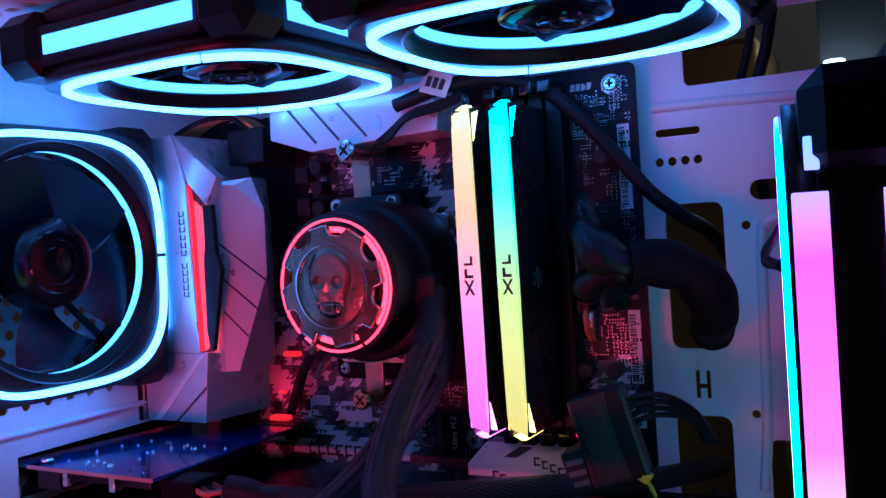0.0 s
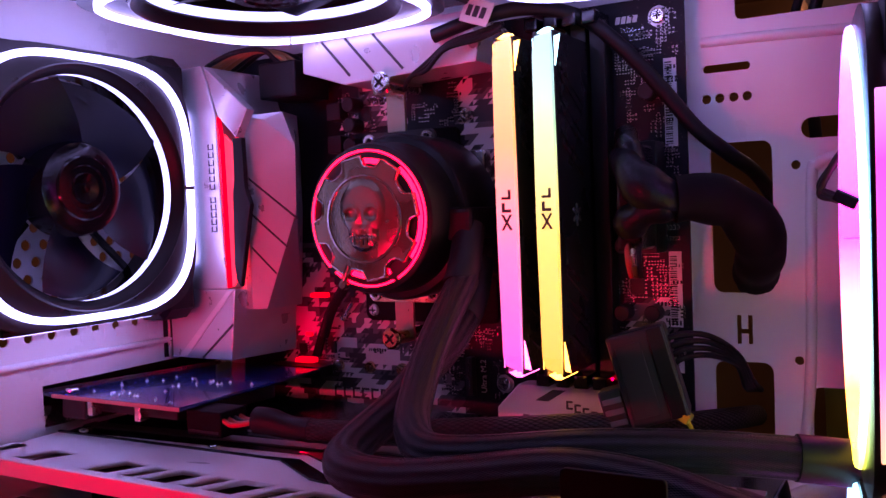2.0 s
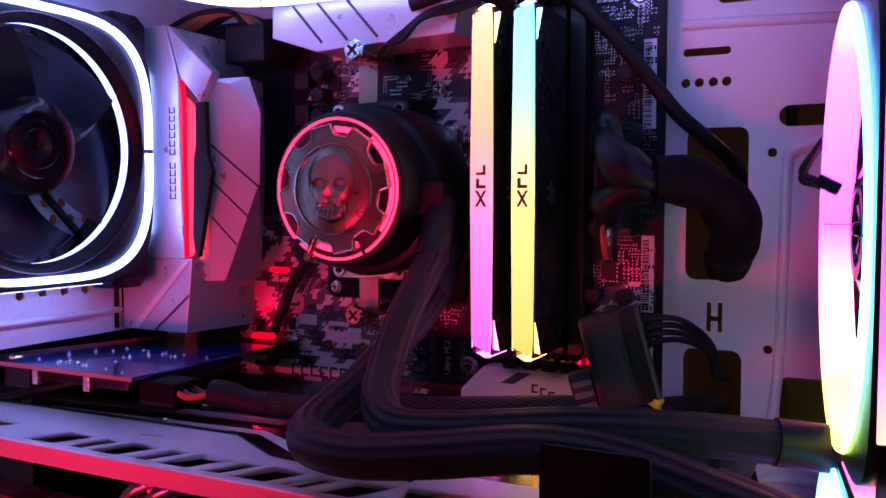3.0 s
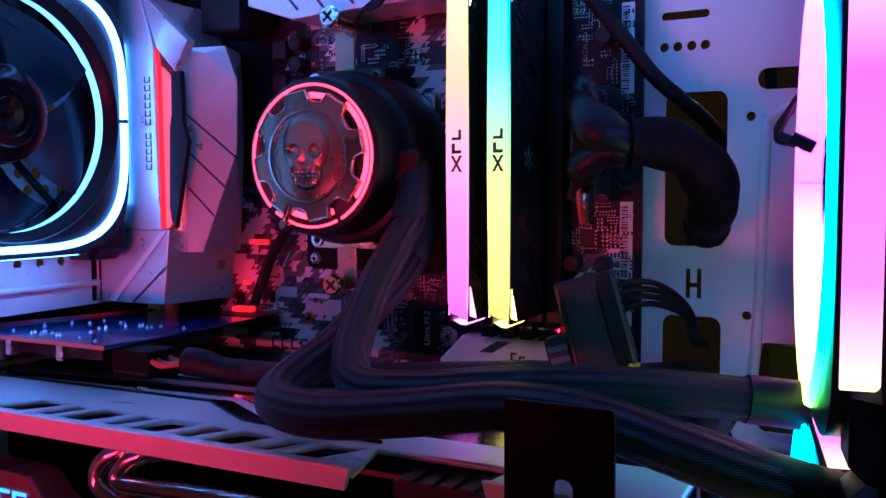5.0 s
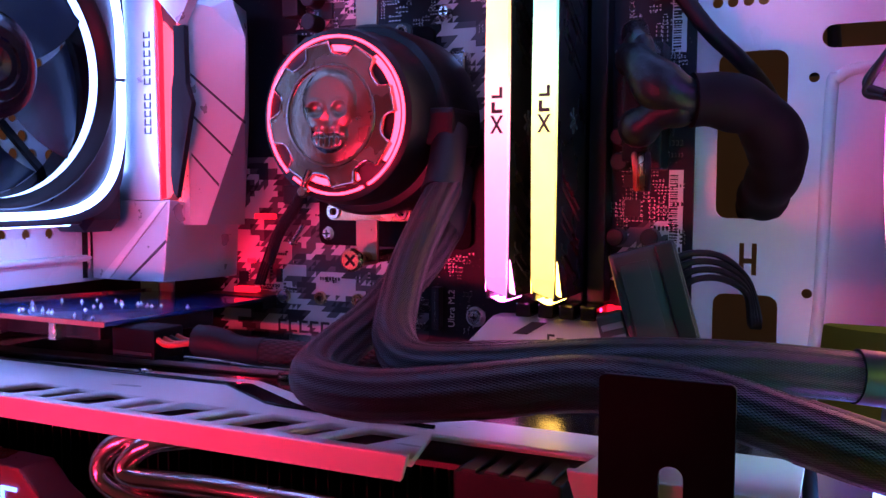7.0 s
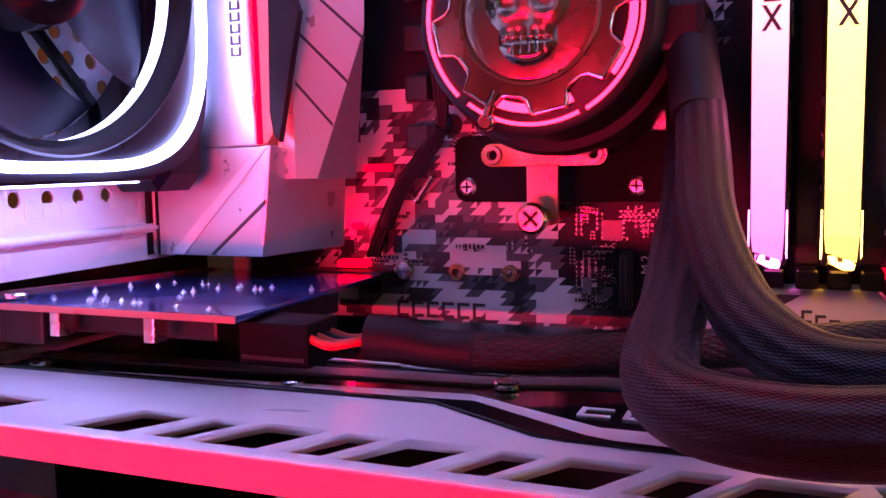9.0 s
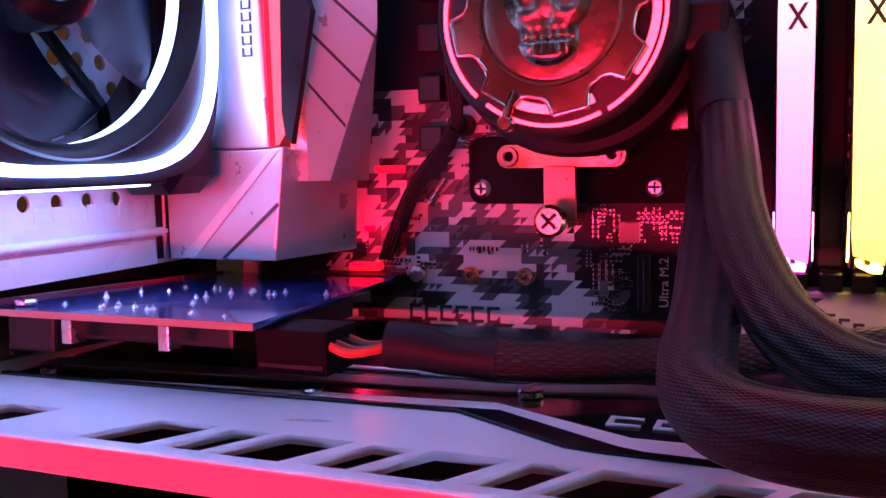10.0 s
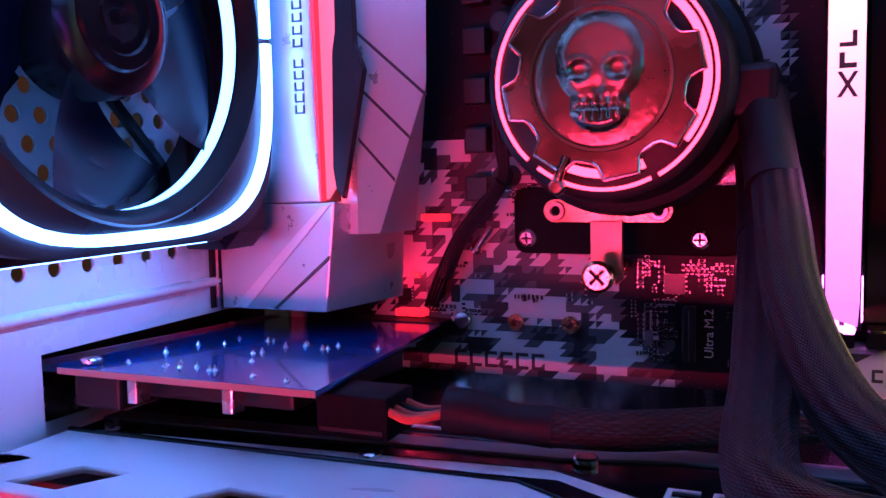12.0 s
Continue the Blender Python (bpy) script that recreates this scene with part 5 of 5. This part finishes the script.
# ---------------------------------------------------------------- cards
def expansion_card():
    c = thing("expansion_card", (-0.08, -0.06, 0.2560), "blue expansion card lying edge-on above the graphics card", "expansion card")
    part("circuit_board", plate([(-0.1255, -0.1180), (-0.0425, -0.1180), (-0.0600, -0.0110), (-0.1255, -0.0110)], [], 0.0015, Matrix.Translation((0, 0, 0.25675))), BLUE_PCB, c)
    part("edge", box(-0.1180, -0.0427, -0.1184, -0.1181, 0.2558, 0.2574), PCB_EDGE, c)
    rng = random.Random(9)
    for i in range(26):
        x = -0.1120 + 0.038 * rng.random() + (0.02 if i > 18 else 0)
        y = -0.062 - 0.050 * rng.random() if i > 6 else -0.108 + 0.006 * rng.random()
        h = rng.uniform(0.0008, 0.0018)
        part("solder_pin", lathe([(0.0009, 0), (0.0004, h * 0.5), (0.00025, h), (0, h)], 8, m=Matrix.Translation((x, y, 0.2575))), SOLDER, c)
    for x in (-0.0960, -0.0680):
        part("clip", box(x, x + 0.0030, -0.1178, -0.1130, 0.2500, 0.2559, 0.0004), STEEL, c)
    part("component", box(-0.1100, -0.0550, -0.1080, -0.0500, 0.2495, 0.2559, 0.001), CHIP, c)
    part("component", box(-0.1160, -0.1010, -0.1150, -0.0700, 0.2470, 0.2559, 0.001), CHIP, c)
    part("bracket", box(-0.1270, -0.1256, -0.1190, -0.0090, 0.2420, 0.2585, 0.0002), STEEL, c)
    part("bracket_screw", cyl((-0.1130, -0.1120, 0.2575), "z", 0.0028, 0.0016, 16, 0.0004), STEEL, c, smooth=True)
    c.matrix_basis = Matrix.Translation((-0.08, -0.06, 0.2516)) @ Matrix.Rotation(radians(-2.7), 4, "X")
    # supply plug with red wires going into a shrink-wrapped lead
    s = thing("supply_cable", (-0.03, -0.10, 0.25), "black braided supply cable with a plug and short red wires", "cable")
    part("plug", box(-0.0480, -0.0300, -0.1100, -0.0960, 0.2430, 0.2530, 0.0008), BLACK_MATT, s)
    part("plug_rib", box(-0.0470, -0.0310, -0.1104, -0.1101, 0.2445, 0.2455, 0.0001), CHIP, s)
    for k, mt in enumerate((RED_WIRE, RED_WIRE, BLACK, RED_WIRE)):
        y = -0.1080 + k * 0.0030
        part("wire", tube([(-0.0302, y, 0.2495), (-0.0250, y - 0.001, 0.2485), (-0.0200, y * 0.6 - 0.041, 0.2490), (-0.0160, -0.1015, 0.2495)], 0.0010, 8, 6), mt, s, smooth=True)
    part("shrink_wrap", tube([(-0.0190, -0.1020, 0.2495), (-0.0120, -0.1010, 0.2490), (-0.0050, -0.1000, 0.2475), (0.0050, -0.0990, 0.2470)], 0.0046, 18, 6, lumps=0.2), SHRINK, s, smooth=True)
    part("sleeve", tube([(0.0040, -0.0990, 0.2470), (0.0200, -0.0950, 0.2465), (0.0380, -0.0860, 0.2465), (0.0560, -0.0780, 0.2468), (0.0760, -0.0700, 0.2475), (0.0980, -0.055, 0.247), (0.118, -0.03, 0.243), (0.134, 0.0, 0.24), (0.138, 0.03, 0.235)], 0.0044, 18, 8), SLEEVE_FINE, s, smooth=True)


expansion_card()


def graphics_card():
    g = thing("graphics_card", (0.02, -0.09, 0.20), "large graphics card with a silver and black vented backplate", "graphics card")
    Z = 0.2390
    vents = []
    for i in range(-2, 5):
        x = -0.0615 + (i if i >= 0 else i - 0.35) * 0.0294
        vents.append([(x - 0.0006, -0.1488), (x + 0.0143, -0.1488), (x + 0.0222, -0.1352), (x + 0.0080, -0.1352)])
        if 0 <= i < 4:
            vents.append([(x + 0.0186, -0.1484), (x + 0.0272, -0.1484), (x + 0.0342, -0.1358), (x + 0.0257, -0.1358)])
    edge = [(-0.1180, -0.1540), (0.0850, -0.1540), (0.0800, -0.1335), (0.1215, -0.1335), (0.1190, -0.1480), (0.1640, -0.1480), (0.1640, -0.1180), (0.0360, -0.1180), (0.0060, -0.1035), (-0.1180, -0.1140)]
    part("backplate", plate(edge, vents, 0.0018, Matrix.Translation((0, 0, Z - 0.0009))), GPU_SILVER, g, "silver backplate with slanted vents")
    part("rear_plate", plate([(-0.1180, -0.1128), (0.0058, -0.1015), (0.0365, -0.1168), (0.1640, -0.1168), (0.1640, -0.0240), (-0.1180, -0.0240)], [[(-0.016, -0.084), (0.006, -0.084), (0.010, -0.071), (-0.008, -0.071)]], 0.0016, Matrix.Translation((0, 0, Z - 0.0012))), BLACK_GLOSS, g, "glossy black rear plate")
    # thin dark line that swells to a slanted stripe
    part("black_stripe", plate([(-0.1180, -0.1162), (-0.0080, -0.1132), (0.0010, -0.1130), (0.0260, -0.1272), (0.0320, -0.1282), (0.0790, -0.1300), (0.0790, -0.1290), (0.0400, -0.1270), (0.0350, -0.1255), (0.0090, -0.1108), (-0.0080, -0.1122), (-0.1180, -0.1150)], [], 0.0008, Matrix.Translation((0, 0, Z + 0.0004))), BLACK_GLOSS, g)
    part("mid_band", plate([(-0.1180, -0.1040), (0.0050, -0.0960), (0.0300, -0.0900), (0.1620, -0.0900), (0.1620, -0.0820), (0.0300, -0.0820), (0.0090, -0.0890), (-0.1180, -0.0975)], [], 0.0008, Matrix.Translation((0, 0, Z - 0.0001))), CHIP_GREY, g)
    part("window_frame", plate([(-0.0190, -0.0855), (0.0072, -0.0855), (0.0120, -0.0695), (-0.0095, -0.0695)], [[(-0.0160, -0.0840), (0.0060, -0.0840), (0.0100, -0.0710), (-0.0080, -0.0710)]], 0.0006, Matrix.Translation((0, 0, Z))), GPU_SILVER, g)
    part("silver_stripe", plate([(-0.0400, -0.0850), (-0.0192, -0.0850), (-0.0192, -0.0838), (-0.0400, -0.0838)], [], 0.0006, Matrix.Translation((0, 0, Z + 0.0002))), GPU_SILVER, g)
    for i in range(7):
        part("name_bar", plate(hook(0.0300 + i * 0.0088, -0.1110, 0.0064, 0.0056, 0.0011), [], 0.0004, Matrix.Translation((0, 0, Z - 0.0002))), GPU_SILVER, g)
    for x, y in ((-0.0350, -0.1085), (0.0110, -0.0960), (-0.1080, -0.1100), (0.0520, -0.1215), (0.0660, -0.1215)):
        part("plate_screw", cyl((x, y, Z - 0.0004), "z", 0.0028, 0.0018, 18, 0.0004), STEEL, g, smooth=True)
    bm = None
    rng = random.Random(2)
    for i in range(26):
        x, y = rng.uniform(-0.012, 0.004), rng.uniform(-0.083, -0.072)
        bm = box(x, x + 0.0012, y, y + 0.0008, Z - 0.004, Z - 0.0015, 0, bm)
    part("solder_points", bm, SOLDER, g)
    # folded front lip
    part("front_lip", prism([(-0.1180, 0), (0.0850, 0), (0.0825, -0.0068), (-0.1180, -0.0068)], 0, 0.0016, 0.0004, m=Matrix.Translation((0, -0.1560, Z + 0.0012)) @ Matrix.Rotation(radians(12), 4, "X")), GPU_SILVER, g, "silver folded lip")
    part("front_lip", prism([(0.1190, 0), (0.1640, 0), (0.1640, -0.0080), (0.1210, -0.0080)], 0, 0.0016, 0.0004, m=Matrix.Translation((0, -0.1500, Z + 0.0012)) @ Matrix.Rotation(radians(6), 4, "X")), GPU_SILVER, g, "silver folded lip")
    part("board", box(-0.1180, 0.1600, -0.1290, -0.0120, 0.2290, 0.2306), DARK_RED, g)
    part("connector", box(0.0900, 0.1160, -0.1430, -0.1250, 0.2200, 0.2340, 0.0008), BLACK, g)
    for i in range(4):
        part("socket_pin", box(0.0920 + i * 0.006, 0.0960 + i * 0.006, -0.1434, -0.1300, 0.2341, 0.2350, 0.0003), PLUG_BLACK, g)
    # fin stack and pipes
    fin = part("fin", box(-0.0003, 0.0003, -0.1150, -0.0300, 0.1900, 0.2260), BLACK_MATT, g)
    fin.location.x = -0.1000 - root_loc(g).x + g.location.x
    for i in range(1, 60):
        o = fin.copy()
        scene.collection.objects.link(o)
        o.location.x = fin.location.x + i * 0.0042
    for k in range(2):
        d = k * 0.0095
        part("heat_pipe", tube([(0.0100 + d, -0.1200, 0.2270), (-0.0080 + d, -0.1350, 0.2280), (-0.0150 + d, -0.1400, 0.2265), (-0.0205 + d * 0.95, -0.1415, 0.2210), (-0.0190 + d, -0.1420, 0.2150 + d * 0.30), (-0.0060 + d, -0.1420, 0.2115 + d * 0.70), (0.0250, -0.1420, 0.2110 + d * 0.85), (0.0850, -0.1420, 0.2110 + d * 0.85)], 0.0031, 22, 10), COPPER, g, "nickel-plated heat pipe", smooth=True)
    sh = part("side_shroud", prism([(-0.1180, 0.1500), (0.1600, 0.1500), (0.1600, 0.1950), (-0.0150, 0.1950), (-0.0400, 0.2085), (-0.0480, 0.2160), (-0.1180, 0.2175)], -0.1470, -0.1340, 0.001), SHROUD_RED, g, "dark red side shroud with a lit name")
    for i in range(6):
        part("lit_name_bar", prism(hook(-0.0960 + i * 0.0082, 0.2030, 0.0064, 0.0072, 0.0011), -0.1476, -0.1471), LED_BLUE, sh)
    part("mount_bracket", box(-0.1270, -0.1256, -0.1190, -0.0120, 0.1600, 0.2405, 0.0002), WHITE_STEEL, g)
    part("edge_connector", box(-0.0780, 0.0130, -0.0119, -0.0112, 0.2255, 0.2300), BRASS, g)


graphics_card()


def card_support():
    s = thing("card_support", (0.14, -0.15, 0.03), "black metal support plate with a slot under the graphics card", "support bracket")
    part("upright", plate(rounded(0.1270, 0.1530, 0.0300, 0.2622, 0.0012), [rounded(0.1388, 0.1437, 0.1500, 0.2452, 0.0023)], 0.0018, Matrix.Translation((0, -0.1535, 0)) @ FLAT), BLACK_MATT, s)
    part("foot", box(0.1270, 0.1530, -0.1810, -0.1545, 0.0302, 0.0322, 0.0004), BLACK_MATT, s)
    part("screw", cyl((0.1412, -0.1546, 0.1400), (0, -1, 0), 0.0040, 0.0025, 20, 0.0006), STEEL, s, smooth=True)


card_support()


# ---------------------------------------------------------------- cables on the right
def cables():
    m = thing("main_supply_cable", (0.11, -0.02, 0.33), "thick black taped main supply cable bending through the tray", "cable")
    part("plug", box(0.1015, 0.1105, -0.0330, -0.0142, 0.3080, 0.3480, 0.0012), BLACK_GLOSS, m)
    part("latch", box(0.1106, 0.1130, -0.0320, -0.0170, 0.3240, 0.3320, 0.0006), BLACK_GLOSS, m)
    part("taped_bend", tube([(0.1050, -0.0300, 0.3420), (0.1085, -0.0390, 0.3390), (0.1150, -0.0420, 0.3320), (0.1230, -0.0400, 0.3275), (0.1310, -0.0350, 0.3260)], 0.0062, 20, 8, 1.0, lumps=0.45), TAPE, m, smooth=True)
    part("taped_tail", tube([(0.1060, -0.0300, 0.3200), (0.1085, -0.0370, 0.3190), (0.1150, -0.0400, 0.3230), (0.1230, -0.0390, 0.3260)], 0.0058, 18, 8, 1.0, lumps=0.5), TAPE, m, smooth=True)
    part("taped_knot", tube([(0.1035, -0.0250, 0.3520), (0.1060, -0.0310, 0.3470), (0.1100, -0.0350, 0.3400)], 0.0042, 16, 8, 1.0, lumps=0.6), TAPE, m, smooth=True)
    part("sleeve", tube([(0.1250, -0.0385, 0.3270), (0.1330, -0.0345, 0.3270), (0.1420, -0.0280, 0.3240), (0.1480, -0.0190, 0.3160), (0.1485, -0.0080, 0.3070), (0.1440, 0.0060, 0.2990), (0.140, 0.03, 0.292)], 0.0088, 24, 10, 1.0, lumps=0.16), BLACK_MATT, m, smooth=True)
    for k in range(3):
        part("wire", tube([(0.1060 + k * 0.0022, -0.0330, 0.3105), (0.1075 + k * 0.0022, -0.0400, 0.3090), (0.1085 + k * 0.0020, -0.0420, 0.3040), (0.1075 + k * 0.0018, -0.0360, 0.2990)], 0.0010, 8, 6), (RED_WIRE, BRASS, SHRINK)[k], m, smooth=True)
    # signal lead from above the memory down into the tray
    e = thing("signal_cable", (0.06, -0.02, 0.40), "thin black cable running from the memory into the tray", "cable")
    part("sheath", tube([(0.0250, -0.0330, 0.3985), (0.0450, -0.0300, 0.4035), (0.0640, -0.0230, 0.4060), (0.0830, -0.0150, 0.4010), (0.0980, -0.0110, 0.3880), (0.1130, -0.0080, 0.3700), (0.1250, -0.0050, 0.3540), (0.1350, 0.0030, 0.3440), (0.1420, 0.0250, 0.3350), (0.1490, 0.0360, 0.3180), (0.1530, 0.0480, 0.2900)], 0.0030, 14, 10), SHRINK, e, smooth=True)
    tg = part("tag", box(-0.0065, 0.0065, -0.0003, 0.0003, -0.0050, 0.0050, 0.0002, m=Matrix.Translation((0.0465, -0.0345, 0.4050)) @ Matrix.Rotation(radians(20), 4, "Y") @ Matrix.Rotation(radians(-12), 4, "X")), TAG, e, "small paper tag with dark bars")
    bm = None
    for i in range(3):
        bm = box(-0.0045 + i * 0.0032, -0.0023 + i * 0.0032, -0.0005, -0.0003, -0.0022, 0.0024, 0, bm, Matrix.Translation((0.0465, -0.0345, 0.4050)) @ Matrix.Rotation(radians(20), 4, "Y") @ Matrix.Rotation(radians(-12), 4, "X"))
    part("tag_bars", bm, GREY_INK, tg)
    # front header plug, tilted, with its four leads
    u = thing("header_plug", (0.115, -0.03, 0.26), "black header plug standing tilted with bent leads", "plug")
    tilt = Matrix.Translation((0.1150, -0.0420, 0.2640)) @ Matrix.Rotation(radians(-16), 4, "Y") @ Matrix.Rotation(radians(14), 4, "Z")
    part("shell", box(-0.0105, 0.0105, -0.0100, 0.0080, -0.0165, 0.0170, 0.0014, m=tilt), PLUG_BLACK, u)
    part("face_rib", box(-0.0080, 0.0010, -0.0108, -0.0101, -0.0130, 0.0130, 0.0002, m=tilt), PLUG_BLACK, u)
    part("nose", box(-0.0070, 0.0070, 0.0081, 0.0330, -0.0120, 0.0120, 0.0010, m=tilt), BLACK, u)
    part("side_block", box(-0.0190, -0.0106, -0.0080, 0.0060, -0.0165, -0.0010, 0.0010, m=tilt), PLUG_BLACK, u)
    part("flange", box(0.0040, 0.0095, -0.0112, -0.0101, -0.0160, 0.0165, 0.0004, m=tilt), BLACK, u)
    for k in range(3):
        part("rib", box(-0.0180, -0.0112, -0.0086, -0.0081, -0.0140 + k * 0.0040, -0.0120 + k * 0.0040, 0.0002, m=tilt), CHIP_GREY, u)
    for k in range(4):
        d = k * 0.0030
        part("lead", tube([(0.1195 + d * 0.3, -0.0440 + d * 0.3, 0.2760 - d), (0.1265 + d * 0.2, -0.0420, 0.2790 - d * 0.9), (0.1350, -0.0340 + d * 0.2, 0.2775 - d * 0.8), (0.1415 - d * 0.1, -0.0200 + d * 0.3, 0.2690 - d * 0.5), (0.1435 - d * 0.3, -0.0030, 0.2560 - d * 0.3), (0.142 - d * 0.3, 0.02, 0.248)], 0.0011, 8, 8), SHRINK, u, smooth=True)
    part("tie", box(-0.0030, 0.0030, -0.0030, 0.0030, -0.0016, 0.0016, 0.0008, m=Matrix.Translation((0.1285, -0.0480, 0.2515)) @ Matrix.Rotation(radians(30), 4, "Y")), YELLOW, u)
    part("tie_tail", tube([(0.1285, -0.0480, 0.2515), (0.1310, -0.0490, 0.2485), (0.1325, -0.0480, 0.2440)], 0.0008, 8, 6), YELLOW, u, smooth=True)
    # rising leads below, behind the support
    for k, (x, r) in enumerate(((0.1610, 0.0030), (0.1680, 0.0022))):
        w = thing("lower_cable", (x, -0.05, 0.03), "black cable rising from the case floor through the tray", "cable", "rising cables")
        part("sheath", tube([(x - 0.01, -0.1000, 0.0302), (x - 0.012, -0.095, 0.120), (x - 0.004 * k, -0.080, 0.190), (x - 0.006, -0.050, 0.222), (x - 0.016, -0.012, 0.228), (x - 0.022, 0.02, 0.225)], r, 12, 8), SHRINK, w, smooth=True)
    # supply plug and leads over the rear cover
    t = thing("processor_supply_cable", (-0.07, -0.02, 0.39), "black processor supply plug with leads above the rear cover", "cable")
    part("plug", box(-0.0740, -0.0520, -0.0300, -0.0040, 0.3820, 0.3990, 0.0012), BLACK, t)
    for k in range(6):
        y = -0.0270 + k * 0.0042
        part("lead", tube([(-0.0640 + 0.003 * (k % 2), y, 0.3985), (-0.0680, y - 0.006, 0.4045), (-0.0800, y - 0.012, 0.4040 + 0.0006 * k), (-0.0980, y - 0.010, 0.4005), (-0.1120, y - 0.002, 0.3985 + 0.0008 * k)], 0.0012, 8, 8), COPPER_WIRE if k in (1, 2, 3) else SHRINK, t, smooth=True)
    # leads lying over the top heatsink
    o = thing("fan_cable", (0.03, -0.03, 0.385), "thin black fan leads lying over the top heatsink", "cable")
    for k in range(3):
        d = k * 0.0016
        part("wire", tube([(0.0560, -0.0300 - d, 0.4000 - d), (0.0460, -0.0330, 0.3975 - d), (0.0330, -0.0345 - d, 0.3945 - d), (0.0210, -0.0330, 0.3880 - d), (0.0120, -0.0310, 0.3835), (0.0040, -0.0250, 0.3790)], 0.0009, 8, 8), SHRINK, o, smooth=True)
    # loose leads over the top right opening
    h = thing("hanging_cable", (0.17, 0.02, 0.44), "black cables hanging behind the tray's top opening", "cable")
    for x, r in ((0.1620, 0.0018), (0.1690, 0.0024)):
        part("sheath", tube([(x + 0.010, 0.0180, 0.460), (x + 0.004, 0.0170, 0.430), (x, 0.0180, 0.410), (x - 0.006, 0.0200, 0.385), (x - 0.004, 0.022, 0.34)], r, 10, 8), SHRINK, h, smooth=True)


cables()


# ---------------------------------------------------------------- unseen red strip, added to light the open side
def red_fill_strip():
    s = thing("red_fill_strip", RED_FILL_AT, "unseen red glowing strip added to light the case's open side", "light strip")
    x, y, z = RED_FILL_AT
    part("tape", box(x - 0.10, x + 0.10, y - 0.004, y + 0.004, z - 0.0125, z - 0.0105, 0.0004), LABEL_WHITE, s)
    part("stay", box(x - 0.11, x - 0.10, y - 0.004, y + 0.004, 0.0, z - 0.0105), BLACK, s)
    part("stay", box(x + 0.10, x + 0.11, y - 0.004, y + 0.004, 0.0, z - 0.0105), BLACK, s)
    for i in range(12):
        part("diode", box(x - 0.097 + i * 0.0172, x - 0.092 + i * 0.0172, y - 0.0025, y + 0.0025, z - 0.0104, z - 0.0088, 0.0003), RED_GLOW_SOFT, s)


red_fill_strip()
